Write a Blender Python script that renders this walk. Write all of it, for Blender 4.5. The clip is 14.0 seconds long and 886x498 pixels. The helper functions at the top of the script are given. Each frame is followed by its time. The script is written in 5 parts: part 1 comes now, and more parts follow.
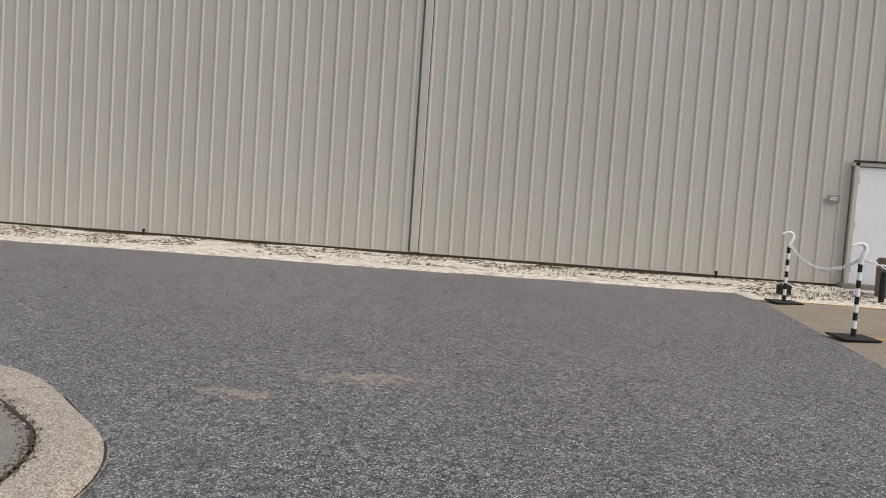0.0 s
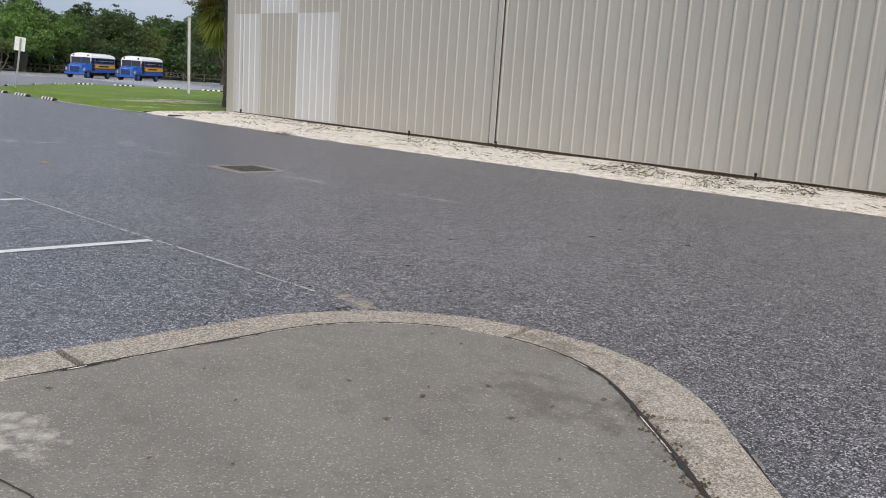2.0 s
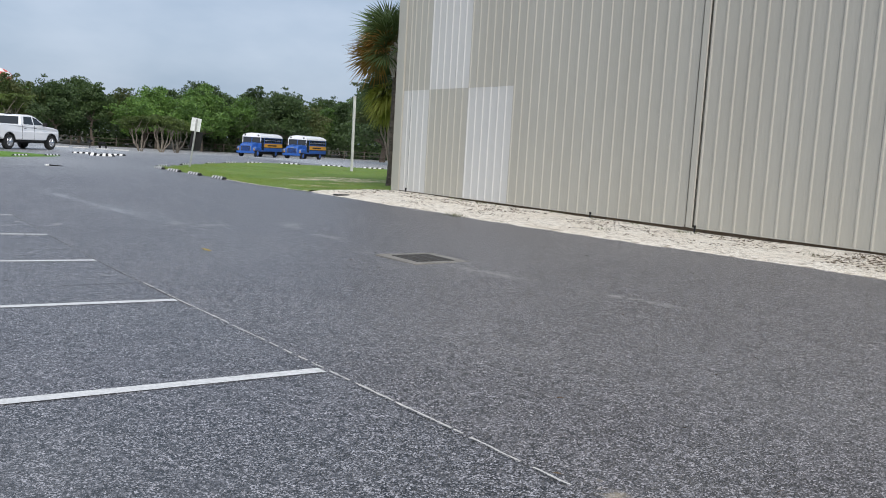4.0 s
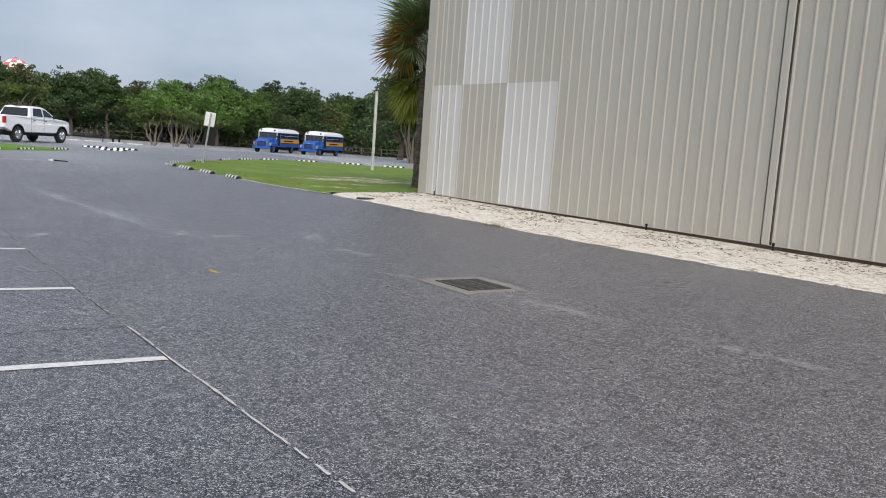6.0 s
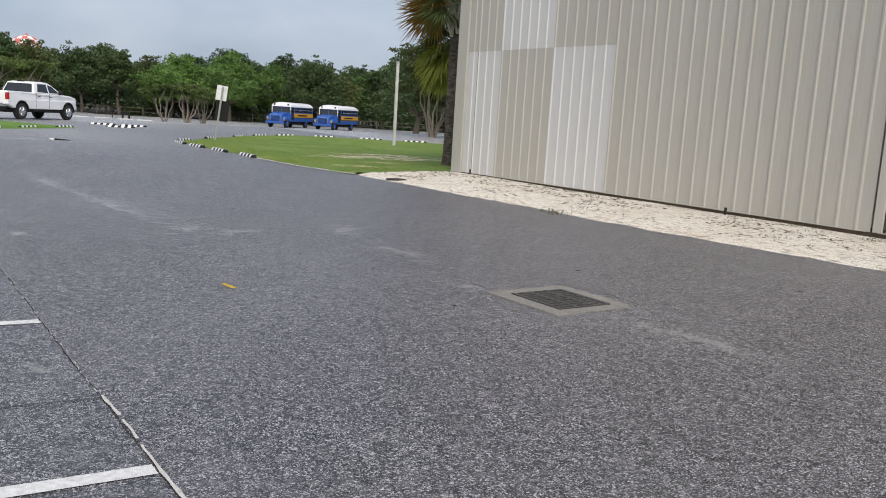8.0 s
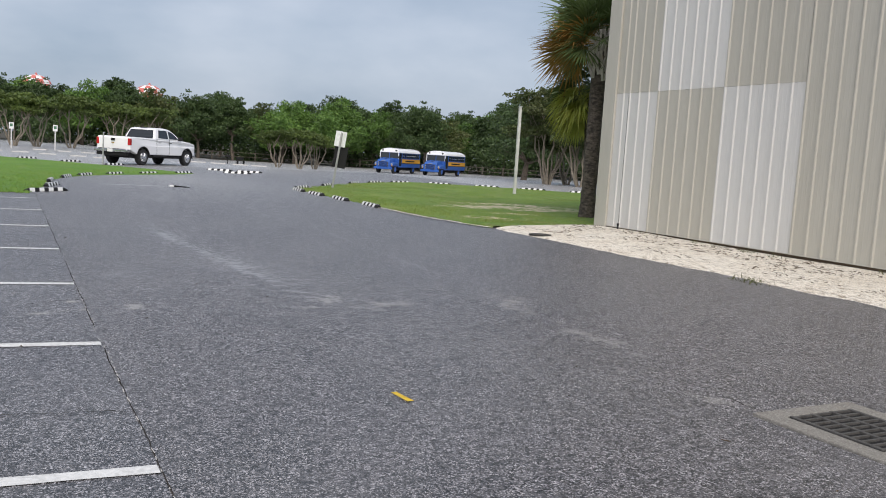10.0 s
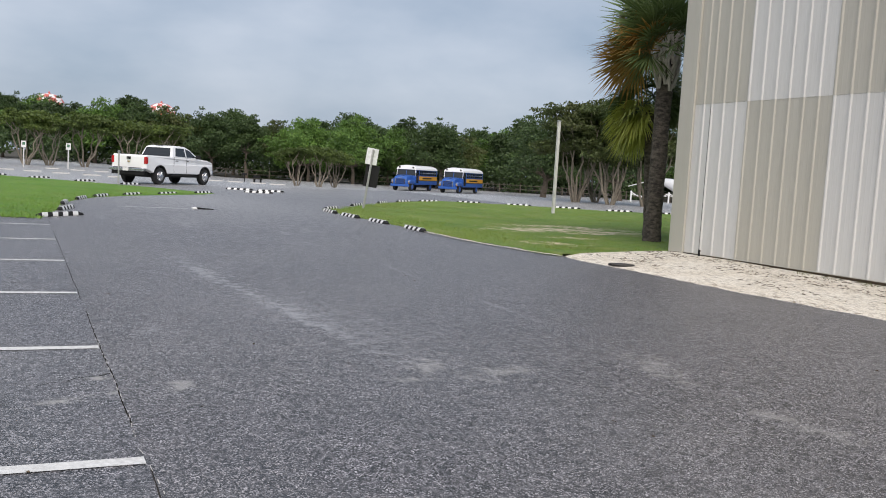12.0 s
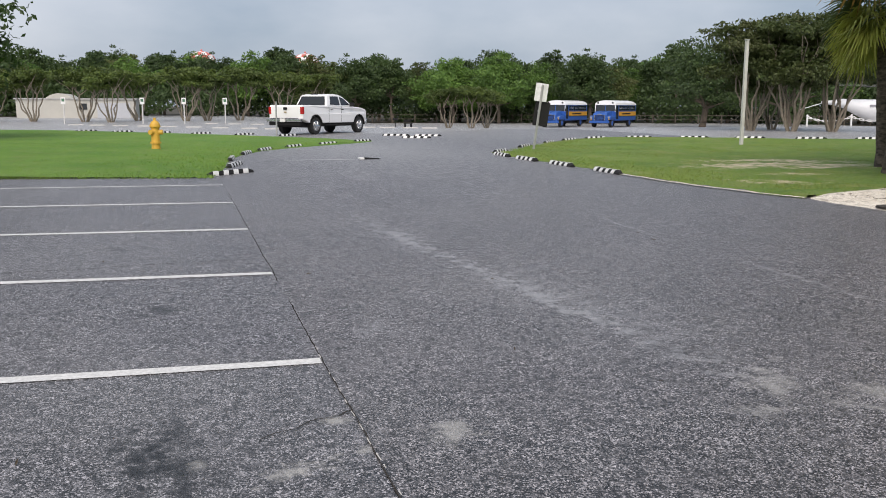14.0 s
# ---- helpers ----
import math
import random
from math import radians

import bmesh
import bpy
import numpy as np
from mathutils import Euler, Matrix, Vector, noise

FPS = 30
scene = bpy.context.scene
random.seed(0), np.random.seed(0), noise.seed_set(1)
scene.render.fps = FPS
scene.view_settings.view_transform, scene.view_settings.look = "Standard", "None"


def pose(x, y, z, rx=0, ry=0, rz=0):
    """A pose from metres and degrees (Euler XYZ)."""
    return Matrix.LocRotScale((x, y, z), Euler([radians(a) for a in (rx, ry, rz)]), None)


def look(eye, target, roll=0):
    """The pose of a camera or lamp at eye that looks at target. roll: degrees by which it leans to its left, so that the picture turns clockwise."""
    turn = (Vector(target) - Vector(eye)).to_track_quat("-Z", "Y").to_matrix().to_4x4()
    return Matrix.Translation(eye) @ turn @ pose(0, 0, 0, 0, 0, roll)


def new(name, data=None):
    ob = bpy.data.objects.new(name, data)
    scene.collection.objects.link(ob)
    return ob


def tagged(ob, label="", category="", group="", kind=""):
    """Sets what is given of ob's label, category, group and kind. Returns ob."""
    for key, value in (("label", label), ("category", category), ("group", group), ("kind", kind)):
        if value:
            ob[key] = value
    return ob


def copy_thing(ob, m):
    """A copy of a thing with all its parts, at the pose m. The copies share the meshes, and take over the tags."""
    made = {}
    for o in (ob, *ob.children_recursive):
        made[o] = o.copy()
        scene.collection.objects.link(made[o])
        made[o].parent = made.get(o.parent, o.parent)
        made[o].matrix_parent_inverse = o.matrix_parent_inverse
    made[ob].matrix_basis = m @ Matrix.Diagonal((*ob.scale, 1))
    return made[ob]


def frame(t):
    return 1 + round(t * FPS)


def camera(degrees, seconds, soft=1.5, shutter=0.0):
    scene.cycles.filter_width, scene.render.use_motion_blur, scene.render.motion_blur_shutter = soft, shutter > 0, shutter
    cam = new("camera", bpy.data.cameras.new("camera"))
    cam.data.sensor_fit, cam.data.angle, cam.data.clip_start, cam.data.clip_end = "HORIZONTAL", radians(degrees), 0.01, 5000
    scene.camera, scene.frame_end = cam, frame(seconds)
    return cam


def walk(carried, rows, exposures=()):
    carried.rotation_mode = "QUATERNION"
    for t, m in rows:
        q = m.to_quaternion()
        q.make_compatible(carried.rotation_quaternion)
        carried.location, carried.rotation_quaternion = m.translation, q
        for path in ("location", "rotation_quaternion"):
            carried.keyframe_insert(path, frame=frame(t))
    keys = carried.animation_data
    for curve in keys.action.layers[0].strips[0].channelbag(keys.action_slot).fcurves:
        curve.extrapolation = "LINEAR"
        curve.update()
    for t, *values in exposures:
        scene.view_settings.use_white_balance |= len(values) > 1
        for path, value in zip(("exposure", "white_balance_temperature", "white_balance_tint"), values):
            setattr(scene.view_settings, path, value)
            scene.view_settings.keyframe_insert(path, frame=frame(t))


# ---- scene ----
cam = camera(55.2, 14.0, soft=1.0)
PATH = [
    (0, (-0.82, -1.511, 1.336), (-1.095, 0.465, 1.196), 3.9),
    (0.5, (-1.082, -1.207, 1.329), (-1.835, 0.636, 1.132), 4.5),
    (1, (-1.404, -0.857, 1.335), (-2.496, 0.8, 1.084), 2.0),
    (1.5, (-1.755, -0.582, 1.356), (-2.976, 0.958, 0.985), 4.3),
    (2, (-2.169, -0.243, 1.36), (-3.559, 1.143, 0.976), 3.8),
    (2.5, (-2.614, 0.018, 1.357), (-3.984, 1.424, 0.97), 4.7),
    (3, (-3.132, 0.261, 1.35), (-4.588, 1.579, 0.971), 4.3),
    (3.5, (-3.652, 0.385, 1.363), (-5.141, 1.682, 1.045), 6.5),
    (4, (-4.081, 0.554, 1.338), (-5.718, 1.679, 1.106), 3.3),
    (4.2, (-4.272, 0.644, 1.354), (-5.926, 1.743, 1.123), 2.0),
    (6.3, (-6.398, 1.426, 1.392), (-8.052, 2.523, 1.149), 4.3),
    (6.5, (-6.661, 1.524, 1.379), (-8.314, 2.619, 1.117), 4.1),
    (7, (-7.112, 1.684, 1.405), (-8.76, 2.777, 1.103), 3.7),
    (7.5, (-7.615, 1.87, 1.382), (-9.27, 2.948, 1.069), 2.4),
    (8, (-8.167, 1.993, 1.374), (-9.829, 3.063, 1.069), 3.5),
    (8.5, (-8.709, 2.161, 1.364), (-10.459, 3.099, 1.118), 4.1),
    (8.7, (-8.942, 2.208, 1.356), (-10.707, 3.115, 1.109), 3.8),
    (10.8, (-11.274, 2.213, 1.374), (-13.073, 3.066, 1.181), 3.7),
    (11, (-11.512, 2.212, 1.362), (-13.314, 3.06, 1.174), 3.7),
    (11.5, (-12.041, 2.189, 1.366), (-13.842, 3.039, 1.179), 3.9),
    (12, (-12.623, 2.197, 1.37), (-14.426, 3.044, 1.192), 3.3),
    (12.5, (-13.194, 2.122, 1.387), (-14.994, 2.978, 1.226), 3.5),
    (13, (-13.782, 2.129, 1.349), (-15.576, 2.996, 1.175), 3.6),
    (13.5, (-14.383, 2.061, 1.344), (-16.107, 3.052, 1.129), 5.4),
    (13.6, (-14.488, 2.051, 1.341), (-16.207, 3.045, 1.1), 5.6),
    (13.8, (-14.669, 2.025, 1.323), (-16.473, 2.843, 1.041), 3.3),
    (14, (-14.819, 1.97, 1.344), (-16.719, 2.5, 1.013), 0.1),
]
walk(cam, [(t, look(eye, target, roll)) for t, eye, target, roll in PATH], [(0.0, 0.4, 6800, 15), (1.0, 0.4, 6600, 15), (2.5, 0.4, 6500, 15), (4.0, 0.4, 6320, 12), (6.5, 0.38, 6600, 14), (8.5, 0.38, 6650, 14), (11.0, 0.38, 6650, 14), (13.0, 0.38, 6800, 14), (14.0, 0.38, 6850, 15)])

# ---- world, sun and exposure ----
SUN_EL, SUN_AZ = radians(45), radians(108)
world = bpy.data.worlds.new("overcast_sky")
scene.world = world
world.use_nodes = True
wn, wl = world.node_tree.nodes, world.node_tree.links
wn.clear()
w_out = wn.new("ShaderNodeOutputWorld")
w_bg = wn.new("ShaderNodeBackground")
w_sky = wn.new("ShaderNodeTexSky")
w_sky.sky_type, w_sky.sun_disc = "NISHITA", False
w_sky.sun_elevation, w_sky.sun_rotation = SUN_EL, SUN_AZ
w_sky.air_density, w_sky.dust_density = 1.0, 3.0
w_map = wn.new("ShaderNodeTexCoord")
w_scale = wn.new("ShaderNodeMapping")
w_scale.inputs["Scale"].default_value = (1.0, 1.0, 2.6)
w_scale.inputs["Location"].default_value = (0.35, 0.1, 0.2)
w_noise = wn.new("ShaderNodeTexNoise")
w_noise.inputs["Scale"].default_value, w_noise.inputs["Detail"].default_value = 2.3, 6.0
w_noise.inputs["Roughness"].default_value = 0.5
w_ramp = wn.new("ShaderNodeValToRGB")
w_ramp.color_ramp.elements[0].position, w_ramp.color_ramp.elements[0].color = 0.36, (2.45, 3.3, 4.35, 1)
w_ramp.color_ramp.elements[1].position, w_ramp.color_ramp.elements[1].color = 0.68, (5.0, 5.65, 6.5, 1)
w_mix = wn.new("ShaderNodeMix")
w_mix.data_type = "RGBA"
w_mix.inputs[0].default_value = 0.82
wl.new(w_map.outputs["Generated"], w_scale.inputs["Vector"])
wl.new(w_scale.outputs["Vector"], w_noise.inputs["Vector"])
w_xyz = wn.new("ShaderNodeSeparateXYZ")
w_drift = wn.new("ShaderNodeMath")
w_drift.operation = "MULTIPLY_ADD"
w_drift.inputs[1].default_value = -0.24
w_rise = wn.new("ShaderNodeMath")
w_rise.operation = "ADD"
w_rise.inputs[1].default_value = 0.06
wl.new(w_map.outputs["Generated"], w_xyz.inputs[0])
wl.new(w_xyz.outputs["Y"], w_drift.inputs[0])
wl.new(w_noise.outputs["Fac"], w_drift.inputs[2])
wl.new(w_drift.outputs[0], w_rise.inputs[0])
wl.new(w_rise.outputs[0], w_ramp.inputs["Fac"])
wl.new(w_sky.outputs["Color"], w_mix.inputs[6])
wl.new(w_ramp.outputs["Color"], w_mix.inputs[7])
wl.new(w_mix.outputs[2], w_bg.inputs["Color"])
w_bg.inputs["Strength"].default_value = 0.1
wl.new(w_bg.outputs["Background"], w_out.inputs["Surface"])

sun = new("sun", bpy.data.lights.new("sun", "SUN"))
sun.data.energy, sun.data.angle, sun.data.color = 2.2, radians(55), (1.0, 0.96, 0.91)
sun.matrix_world = look((0, 0, 50), (50 * math.cos(SUN_EL) * -math.sin(SUN_AZ), 50 * math.cos(SUN_EL) * -math.cos(SUN_AZ), 50 - 50 * math.sin(SUN_EL)))


# ---- materials ----
class Mat:
    """A node material with a small vocabulary of helpers."""

    def __init__(self, name, rough=0.8, metal=0.0):
        self.m = bpy.data.materials.new(name)
        self.m.use_nodes = True
        self.t = self.m.node_tree
        self.b = self.t.nodes["Principled BSDF"]
        self.b.inputs["Roughness"].default_value = rough
        self.b.inputs["Metallic"].default_value = metal
        self.co = self.t.nodes.new("ShaderNodeNewGeometry")

    def link(self, a, b):
        self.t.links.new(a, b)

    def where(self, scale=(1, 1, 1), local=False):
        mp = self.t.nodes.new("ShaderNodeMapping")
        mp.inputs["Scale"].default_value = scale
        if local:
            self.link(self.t.nodes.new("ShaderNodeTexCoord").outputs["Object"], mp.inputs["Vector"])
        else:
            self.link(self.co.outputs["Position"], mp.inputs["Vector"])
        return mp.outputs["Vector"]

    def noise(self, scale, detail=4.0, rough=0.55, stretch=(1, 1, 1), local=False):
        n = self.t.nodes.new("ShaderNodeTexNoise")
        n.inputs["Scale"].default_value, n.inputs["Detail"].default_value, n.inputs["Roughness"].default_value = scale, detail, rough
        self.link(self.where(stretch, local), n.inputs["Vector"])
        return n.outputs["Fac"]

    def cells(self, scale, out="Color", stretch=(1, 1, 1)):
        n = self.t.nodes.new("ShaderNodeTexVoronoi")
        n.inputs["Scale"].default_value = scale
        self.link(self.where(stretch), n.inputs["Vector"])
        return n.outputs[out]

    def ramp(self, fac, *stops):
        r = self.t.nodes.new("ShaderNodeValToRGB")
        e = r.color_ramp.elements
        while len(e) < len(stops):
            e.new(0.5)
        for k, (p, c) in enumerate(stops):
            e[k].position = p
            e[k].color = (c, c, c, 1) if isinstance(c, (int, float)) else (*c, 1)
        self.link(fac, r.inputs["Fac"])
        return r.outputs["Color"]

    def mix(self, fac, a, b, mode="MIX"):
        x = self.t.nodes.new("ShaderNodeMix")
        x.data_type, x.blend_type = "RGBA", mode
        for v, k in ((fac, 0), (a, 6), (b, 7)):
            if isinstance(v, (int, float)):
                x.inputs[k].default_value = v
            elif isinstance(v, tuple):
                x.inputs[k].default_value = (*v, 1)
            else:
                self.link(v, x.inputs[k])
        return x.outputs[2]

    def random(self):
        return self.t.nodes.new("ShaderNodeObjectInfo").outputs["Random"]

    def island(self):
        return self.co.outputs["Random Per Island"]

    def done(self, color=None, bump=None, depth=0.01, strength=0.5, rough=None):
        if color is not None:
            if isinstance(color, tuple):
                self.b.inputs["Base Color"].default_value = (*color, 1)
            else:
                self.link(color, self.b.inputs["Base Color"])
        if rough is not None:
            self.link(rough, self.b.inputs["Roughness"])
        if bump is not None:
            n = self.t.nodes.new("ShaderNodeBump")
            n.inputs["Strength"].default_value, n.inputs["Distance"].default_value = strength, depth
            self.link(bump, n.inputs["Height"])
            self.link(n.outputs["Normal"], self.b.inputs["Normal"])
        return self.m


def spot(m, x, y, rx, ry, turn=0.0, ragged=7.0):
    """A ragged patch of its own shape, stain or painted sheen: 1 in its middle, 0 outside."""
    mp = m.t.nodes.new("ShaderNodeMapping")
    mp.vector_type = "TEXTURE"
    mp.inputs["Location"].default_value = (x, y, 0)
    mp.inputs["Rotation"].default_value = (0, 0, radians(turn))
    mp.inputs["Scale"].default_value = (rx, ry, 1e6)
    m.link(m.co.outputs["Position"], mp.inputs["Vector"])
    ln = m.t.nodes.new("ShaderNodeVectorMath")
    ln.operation = "LENGTH"
    m.link(mp.outputs["Vector"], ln.inputs[0])
    half = m.t.nodes.new("ShaderNodeMath")
    half.operation = "MULTIPLY"
    m.link(ln.outputs["Value"], half.inputs[0])
    half.inputs[1].default_value = 0.45
    add = m.t.nodes.new("ShaderNodeMath")
    add.operation = "MULTIPLY_ADD"
    m.link(m.noise(ragged, 6.0, 0.7), add.inputs[0])
    add.inputs[1].default_value = 1.5
    m.link(half.outputs[0], add.inputs[2])
    return m.ramp(add.outputs[0], (0.72, 1.0), (1.16, 0.0))


def asphalt(name, dark, light, dust, tint, spots, relief=True):
    m = Mat(name, 0.4)
    m.b.inputs["Specular IOR Level"].default_value = 0.62
    pale = tuple(min(1.0, v * 4.6) for v in light)
    stones = m.ramp(m.cells(135.0), (0.45, dark), (0.5, tuple(v * 1.1 for v in light)), (0.6, tuple(v * 2.2 for v in light)), (0.68, pale))
    coarse = m.ramp(m.cells(64.0), (0.4, dark), (0.52, light), (0.6, tuple(v * 2.0 for v in light)), (0.72, pale))
    c = m.mix(0.12, stones, coarse)
    c = m.mix(m.ramp(m.noise(95.0, 3.0, 0.7), (0.43, 0.97), (0.5, 0.0)), c, dark)
    c = m.mix(m.ramp(m.noise(30.0, 4.0, 0.7), (0.4, 0.75), (0.51, 0.0)), c, dark)
    c = m.mix(m.ramp(m.noise(0.32, 5.0, 0.62), (0.45, 0.0), (0.75, 0.26)), c, dust)
    c = m.mix(m.ramp(m.noise(0.5, 4.0, 0.6, (0.35, 1.6, 1.0)), (0.6, 0.0), (0.78, 0.22)), c, dust)
    c = m.mix(m.ramp(m.noise(2.6, 5.0, 0.7), (0.3, 0.4), (0.52, 0.0)), c, tint)
    c = m.mix(m.ramp(m.noise(13.0, 5.0, 0.75), (0.38, 0.5), (0.5, 0.0)), c, dark)
    c = m.mix(m.ramp(m.noise(17.0, 5.0, 0.75, (1.0, 0.9, 1.0)), (0.5, 0.0), (0.64, 0.32)), c, tuple(v * 2.1 for v in light))
    for col, amount, x, y, rx, ry, turn in spots:
        sp = m.mix(1.0, spot(m, x, y, rx, ry, turn), (amount, amount, amount), "MULTIPLY")
        c = m.mix(sp, c, col)
    if not relief:
        return m.done(c)
    return m.done(c, m.mix(0.35, m.cells(122.0, "Distance"), m.noise(110.0, 3.0, 0.65)), 0.01, 0.5)


DUST, SANDY, OIL, PATCHY = (0.4, 0.4, 0.415), (0.44, 0.37, 0.27), (0.008, 0.008, 0.009), (0.36, 0.35, 0.33)
# grazing sky sheen of the distant drive, painted in as pale grey
SHEEN_LOT = (0.38, 0.375, 0.37)
HAZE = (0.33, 0.334, 0.342)
DRIVE_SPOTS = [(SHEEN_LOT, 0.9, -66, 12, 38, 22, 0), (SHEEN_LOT, 0.6, -42, 7, 20, 8, 0), (SANDY, 0.45, -2.05, 4.22, 0.85, 0.35, 10), (SANDY, 0.4, -2.75, 3.5, 0.6, 0.25, 0), (PATCHY, 0.25, -2.5, 4.7, 0.5, 0.2, 0),
               (HAZE, 0.45, -24.4, 4.05, 2.4, 0.5, 6), (HAZE, 0.5, -23.6, 4.16, 2.6, 0.24, 8), (HAZE, 0.45, -21.7, 4.45, 2.6, 0.36, 9), (HAZE, 0.45, -20.4, 4.66, 2.6, 0.24, 8),
               (HAZE, 0.25, -20.8, 4.7, 3.2, 1.1, 8), (PATCHY, 0.6, -18.7, 4.95, 0.8, 0.28, -40), (PATCHY, 0.5, -18.45, 5.5, 0.4, 0.6, 0), (HAZE, 0.3, -20.4, 3.05, 0.5, 0.35, 0),
               (DUST, 0.35, -24.3, 7.0, 2.6, 0.09, 0), (DUST, 0.4, -21.2, 7.03, 1.8, 0.1, 0), (DUST, 0.55, -28.2, 6.62, 0.7, 0.14, 0), (DUST, 0.4, -30.0, 6.7, 1.1, 0.09, 3), (DUST, 0.3, -31.5, 4.95, 0.8, 0.4, 0),
               (PATCHY, 0.6, -18.3, 6.95, 1.0, 0.33, -10), (PATCHY, 0.5, -16.6, 6.85, 1.0, 0.3, 5), (PATCHY, 0.7, -18.45, 3.02, 0.3, 0.2, 0), (PATCHY, 0.5, -12.4, 7.0, 1.4, 0.3, 8),
               (PATCHY, 0.45, -10.2, 7.3, 1.6, 0.2, 8), (SANDY, 0.6, -6.3, 3.1, 0.5, 0.16, -10), (DUST, 0.4, -33, 3.3, 1.0, 0.2, 0), (DUST, 0.7, -26.0, 3.84, 0.12, 0.07, 0), (PATCHY, 0.5, -14.7, 6.5, 0.4, 0.12, 20)]
LOT_SPOTS = [(OIL, 0.8, -21.2, 1.6, 0.45, 0.3, 0), (OIL, 1.0, -18.5, 1.72, 0.85, 0.42, 10), (OIL, 0.9, -18.2, 1.85, 0.5, 0.3, 0), (PATCHY, 0.7, -18.32, 1.88, 0.11, 0.07, 0), (PATCHY, 1.0, -18.2, 2.3, 0.14, 0.42, 20),
             (PATCHY, 0.9, -18.74, 2.54, 0.12, 0.14, 0), (PATCHY, 0.6, -18.36, 2.62, 0.1, 0.16, 0), (OIL, 0.6, -23.9, 1.1, 0.5, 0.3, 0), (OIL, 0.5, -16.0, 1.3, 0.5, 0.3, 0), (PATCHY, 0.5, -13.2, 2.6, 0.3, 0.12, 0)]
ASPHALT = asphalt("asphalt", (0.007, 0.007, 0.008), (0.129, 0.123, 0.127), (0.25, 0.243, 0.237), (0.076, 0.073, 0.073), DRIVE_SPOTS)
LOT = asphalt("lot_asphalt", (0.007, 0.008, 0.01), (0.126, 0.122, 0.128), (0.25, 0.246, 0.24), (0.08, 0.078, 0.084), LOT_SPOTS)
# far asphalt: base colours lifted to carry the sky sheen, without relief
FAR_LOT = asphalt("sheen_asphalt", (0.17, 0.167, 0.168), (0.26, 0.255, 0.253), (0.33, 0.325, 0.315), (0.19, 0.186, 0.184), [(OIL, 0.3, -92, 33, 8, 1.2, 20), (OIL, 0.3, -84, 29, 9, 1.0, 30)], False)


def concrete(name, base, worn, spots, speck=0.35, speckle=85.0, first=0.6, grit=0.5, pebbles=0.0):
    m = Mat(name, 0.85)
    c = m.mix(m.ramp(m.noise(1.1, 6.0, 0.65), (0.35, 0.0), (0.7, 1.0)), base, worn)
    c = m.mix(m.ramp(m.noise(6.0, 6.0, 0.7), (0.52, 0.0), (0.75, 0.6)), c, tuple(v * 0.6 for v in base))
    c = m.mix(m.ramp(m.noise(70.0, 3.0, 0.6), (0.5, 0.0), (0.75, grit)), c, tuple(v * 0.55 for v in base))
    if pebbles:
        stone = m.ramp(m.cells(135.0), (0.3, tuple(v * 0.4 for v in base)), (0.45, base), (0.6, worn), (0.74, spots))
        c = m.mix(pebbles, c, stone)
    c = m.mix(m.ramp(m.cells(speckle), (first, 0.0), (first + 0.08, speck)), c, spots)
    for x, y, rx, ry, turn in ((-4.75, 3.25, 0.9, 0.3, -12), (-3.9, 2.75, 0.7, 0.25, -42), (-4.3, 2.6, 0.8, 0.4, -20), (-6.0, 0.6, 0.25, 0.8, 0)):
        c = m.mix(m.mix(1.0, spot(m, x, y, rx, ry, turn), (0.5, 0.5, 0.5), "MULTIPLY"), c, (0.09, 0.075, 0.052))
    if pebbles == 0:
        for x, y, rx, ry, turn in ((-5.25, 0.62, 0.42, 0.3, 20), (-4.7, 0.5, 0.5, 0.14, 10)):
            c = m.mix(spot(m, x, y, rx, ry, turn), c, tuple(v * 2.1 for v in worn))
    return m.done(c, m.mix(0.5, m.cells(85.0, "Distance"), m.noise(120.0, 4.0, 0.7)), 0.01, 0.9)


CONCRETE = concrete("pad_concrete", (0.187, 0.172, 0.145), (0.235, 0.219, 0.186), (0.7, 0.67, 0.6), 0.42, 190.0, 0.8, 0.4)
COLLAR = concrete("collar_concrete", (0.19, 0.178, 0.155), (0.27, 0.255, 0.225), (0.45, 0.43, 0.39), 0.3, 110.0)
KERB = concrete("kerb_concrete", (0.26, 0.218, 0.165), (0.4, 0.35, 0.28), (0.7, 0.64, 0.54), 0.3, 230.0, 0.68, 0.45, 0.5)
PAVING = concrete("paving_concrete", (0.22, 0.182, 0.135), (0.29, 0.243, 0.183), (0.36, 0.31, 0.24))
m = Mat("white_sand", 0.9)
c = m.mix(m.ramp(m.noise(0.9, 5.0, 0.6), (0.4, 0.0), (0.7, 0.6)), (0.84, 0.78, 0.67), (0.7, 0.6, 0.46))
c = m.mix(m.ramp(m.noise(9.0, 6.0, 0.75, (0.6, 1.4, 1.0)), (0.51, 0.0), (0.6, 0.85)), c, (0.24, 0.19, 0.12))
c = m.mix(m.ramp(m.noise(45.0, 5.0, 0.75), (0.49, 0.0), (0.6, 0.8)), c, (0.3, 0.25, 0.18))
c = m.mix(m.ramp(m.cells(70.0), (0.62, 0.0), (0.7, 0.5)), c, (0.9, 0.88, 0.82))
SAND = m.done(c, m.noise(30.0, 6.0, 0.7), 0.03, 0.8)
WORN = ((-31.6, 13.6, 0.9, 0.4, 80), (-31.9, 14.9, 1.2, 0.42, 85), (-31.2, 15.9, 0.8, 0.35, 95), (-32.8, 16.1, 0.9, 0.3, 70), (-30.7, 14.9, 0.7, 0.16, 90), (-33.4, 14.6, 0.7, 0.2, 80), (-29.4, 13.4, 0.5, 0.16, 80), (-28.0, 12.0, 0.5, 0.2, 40))


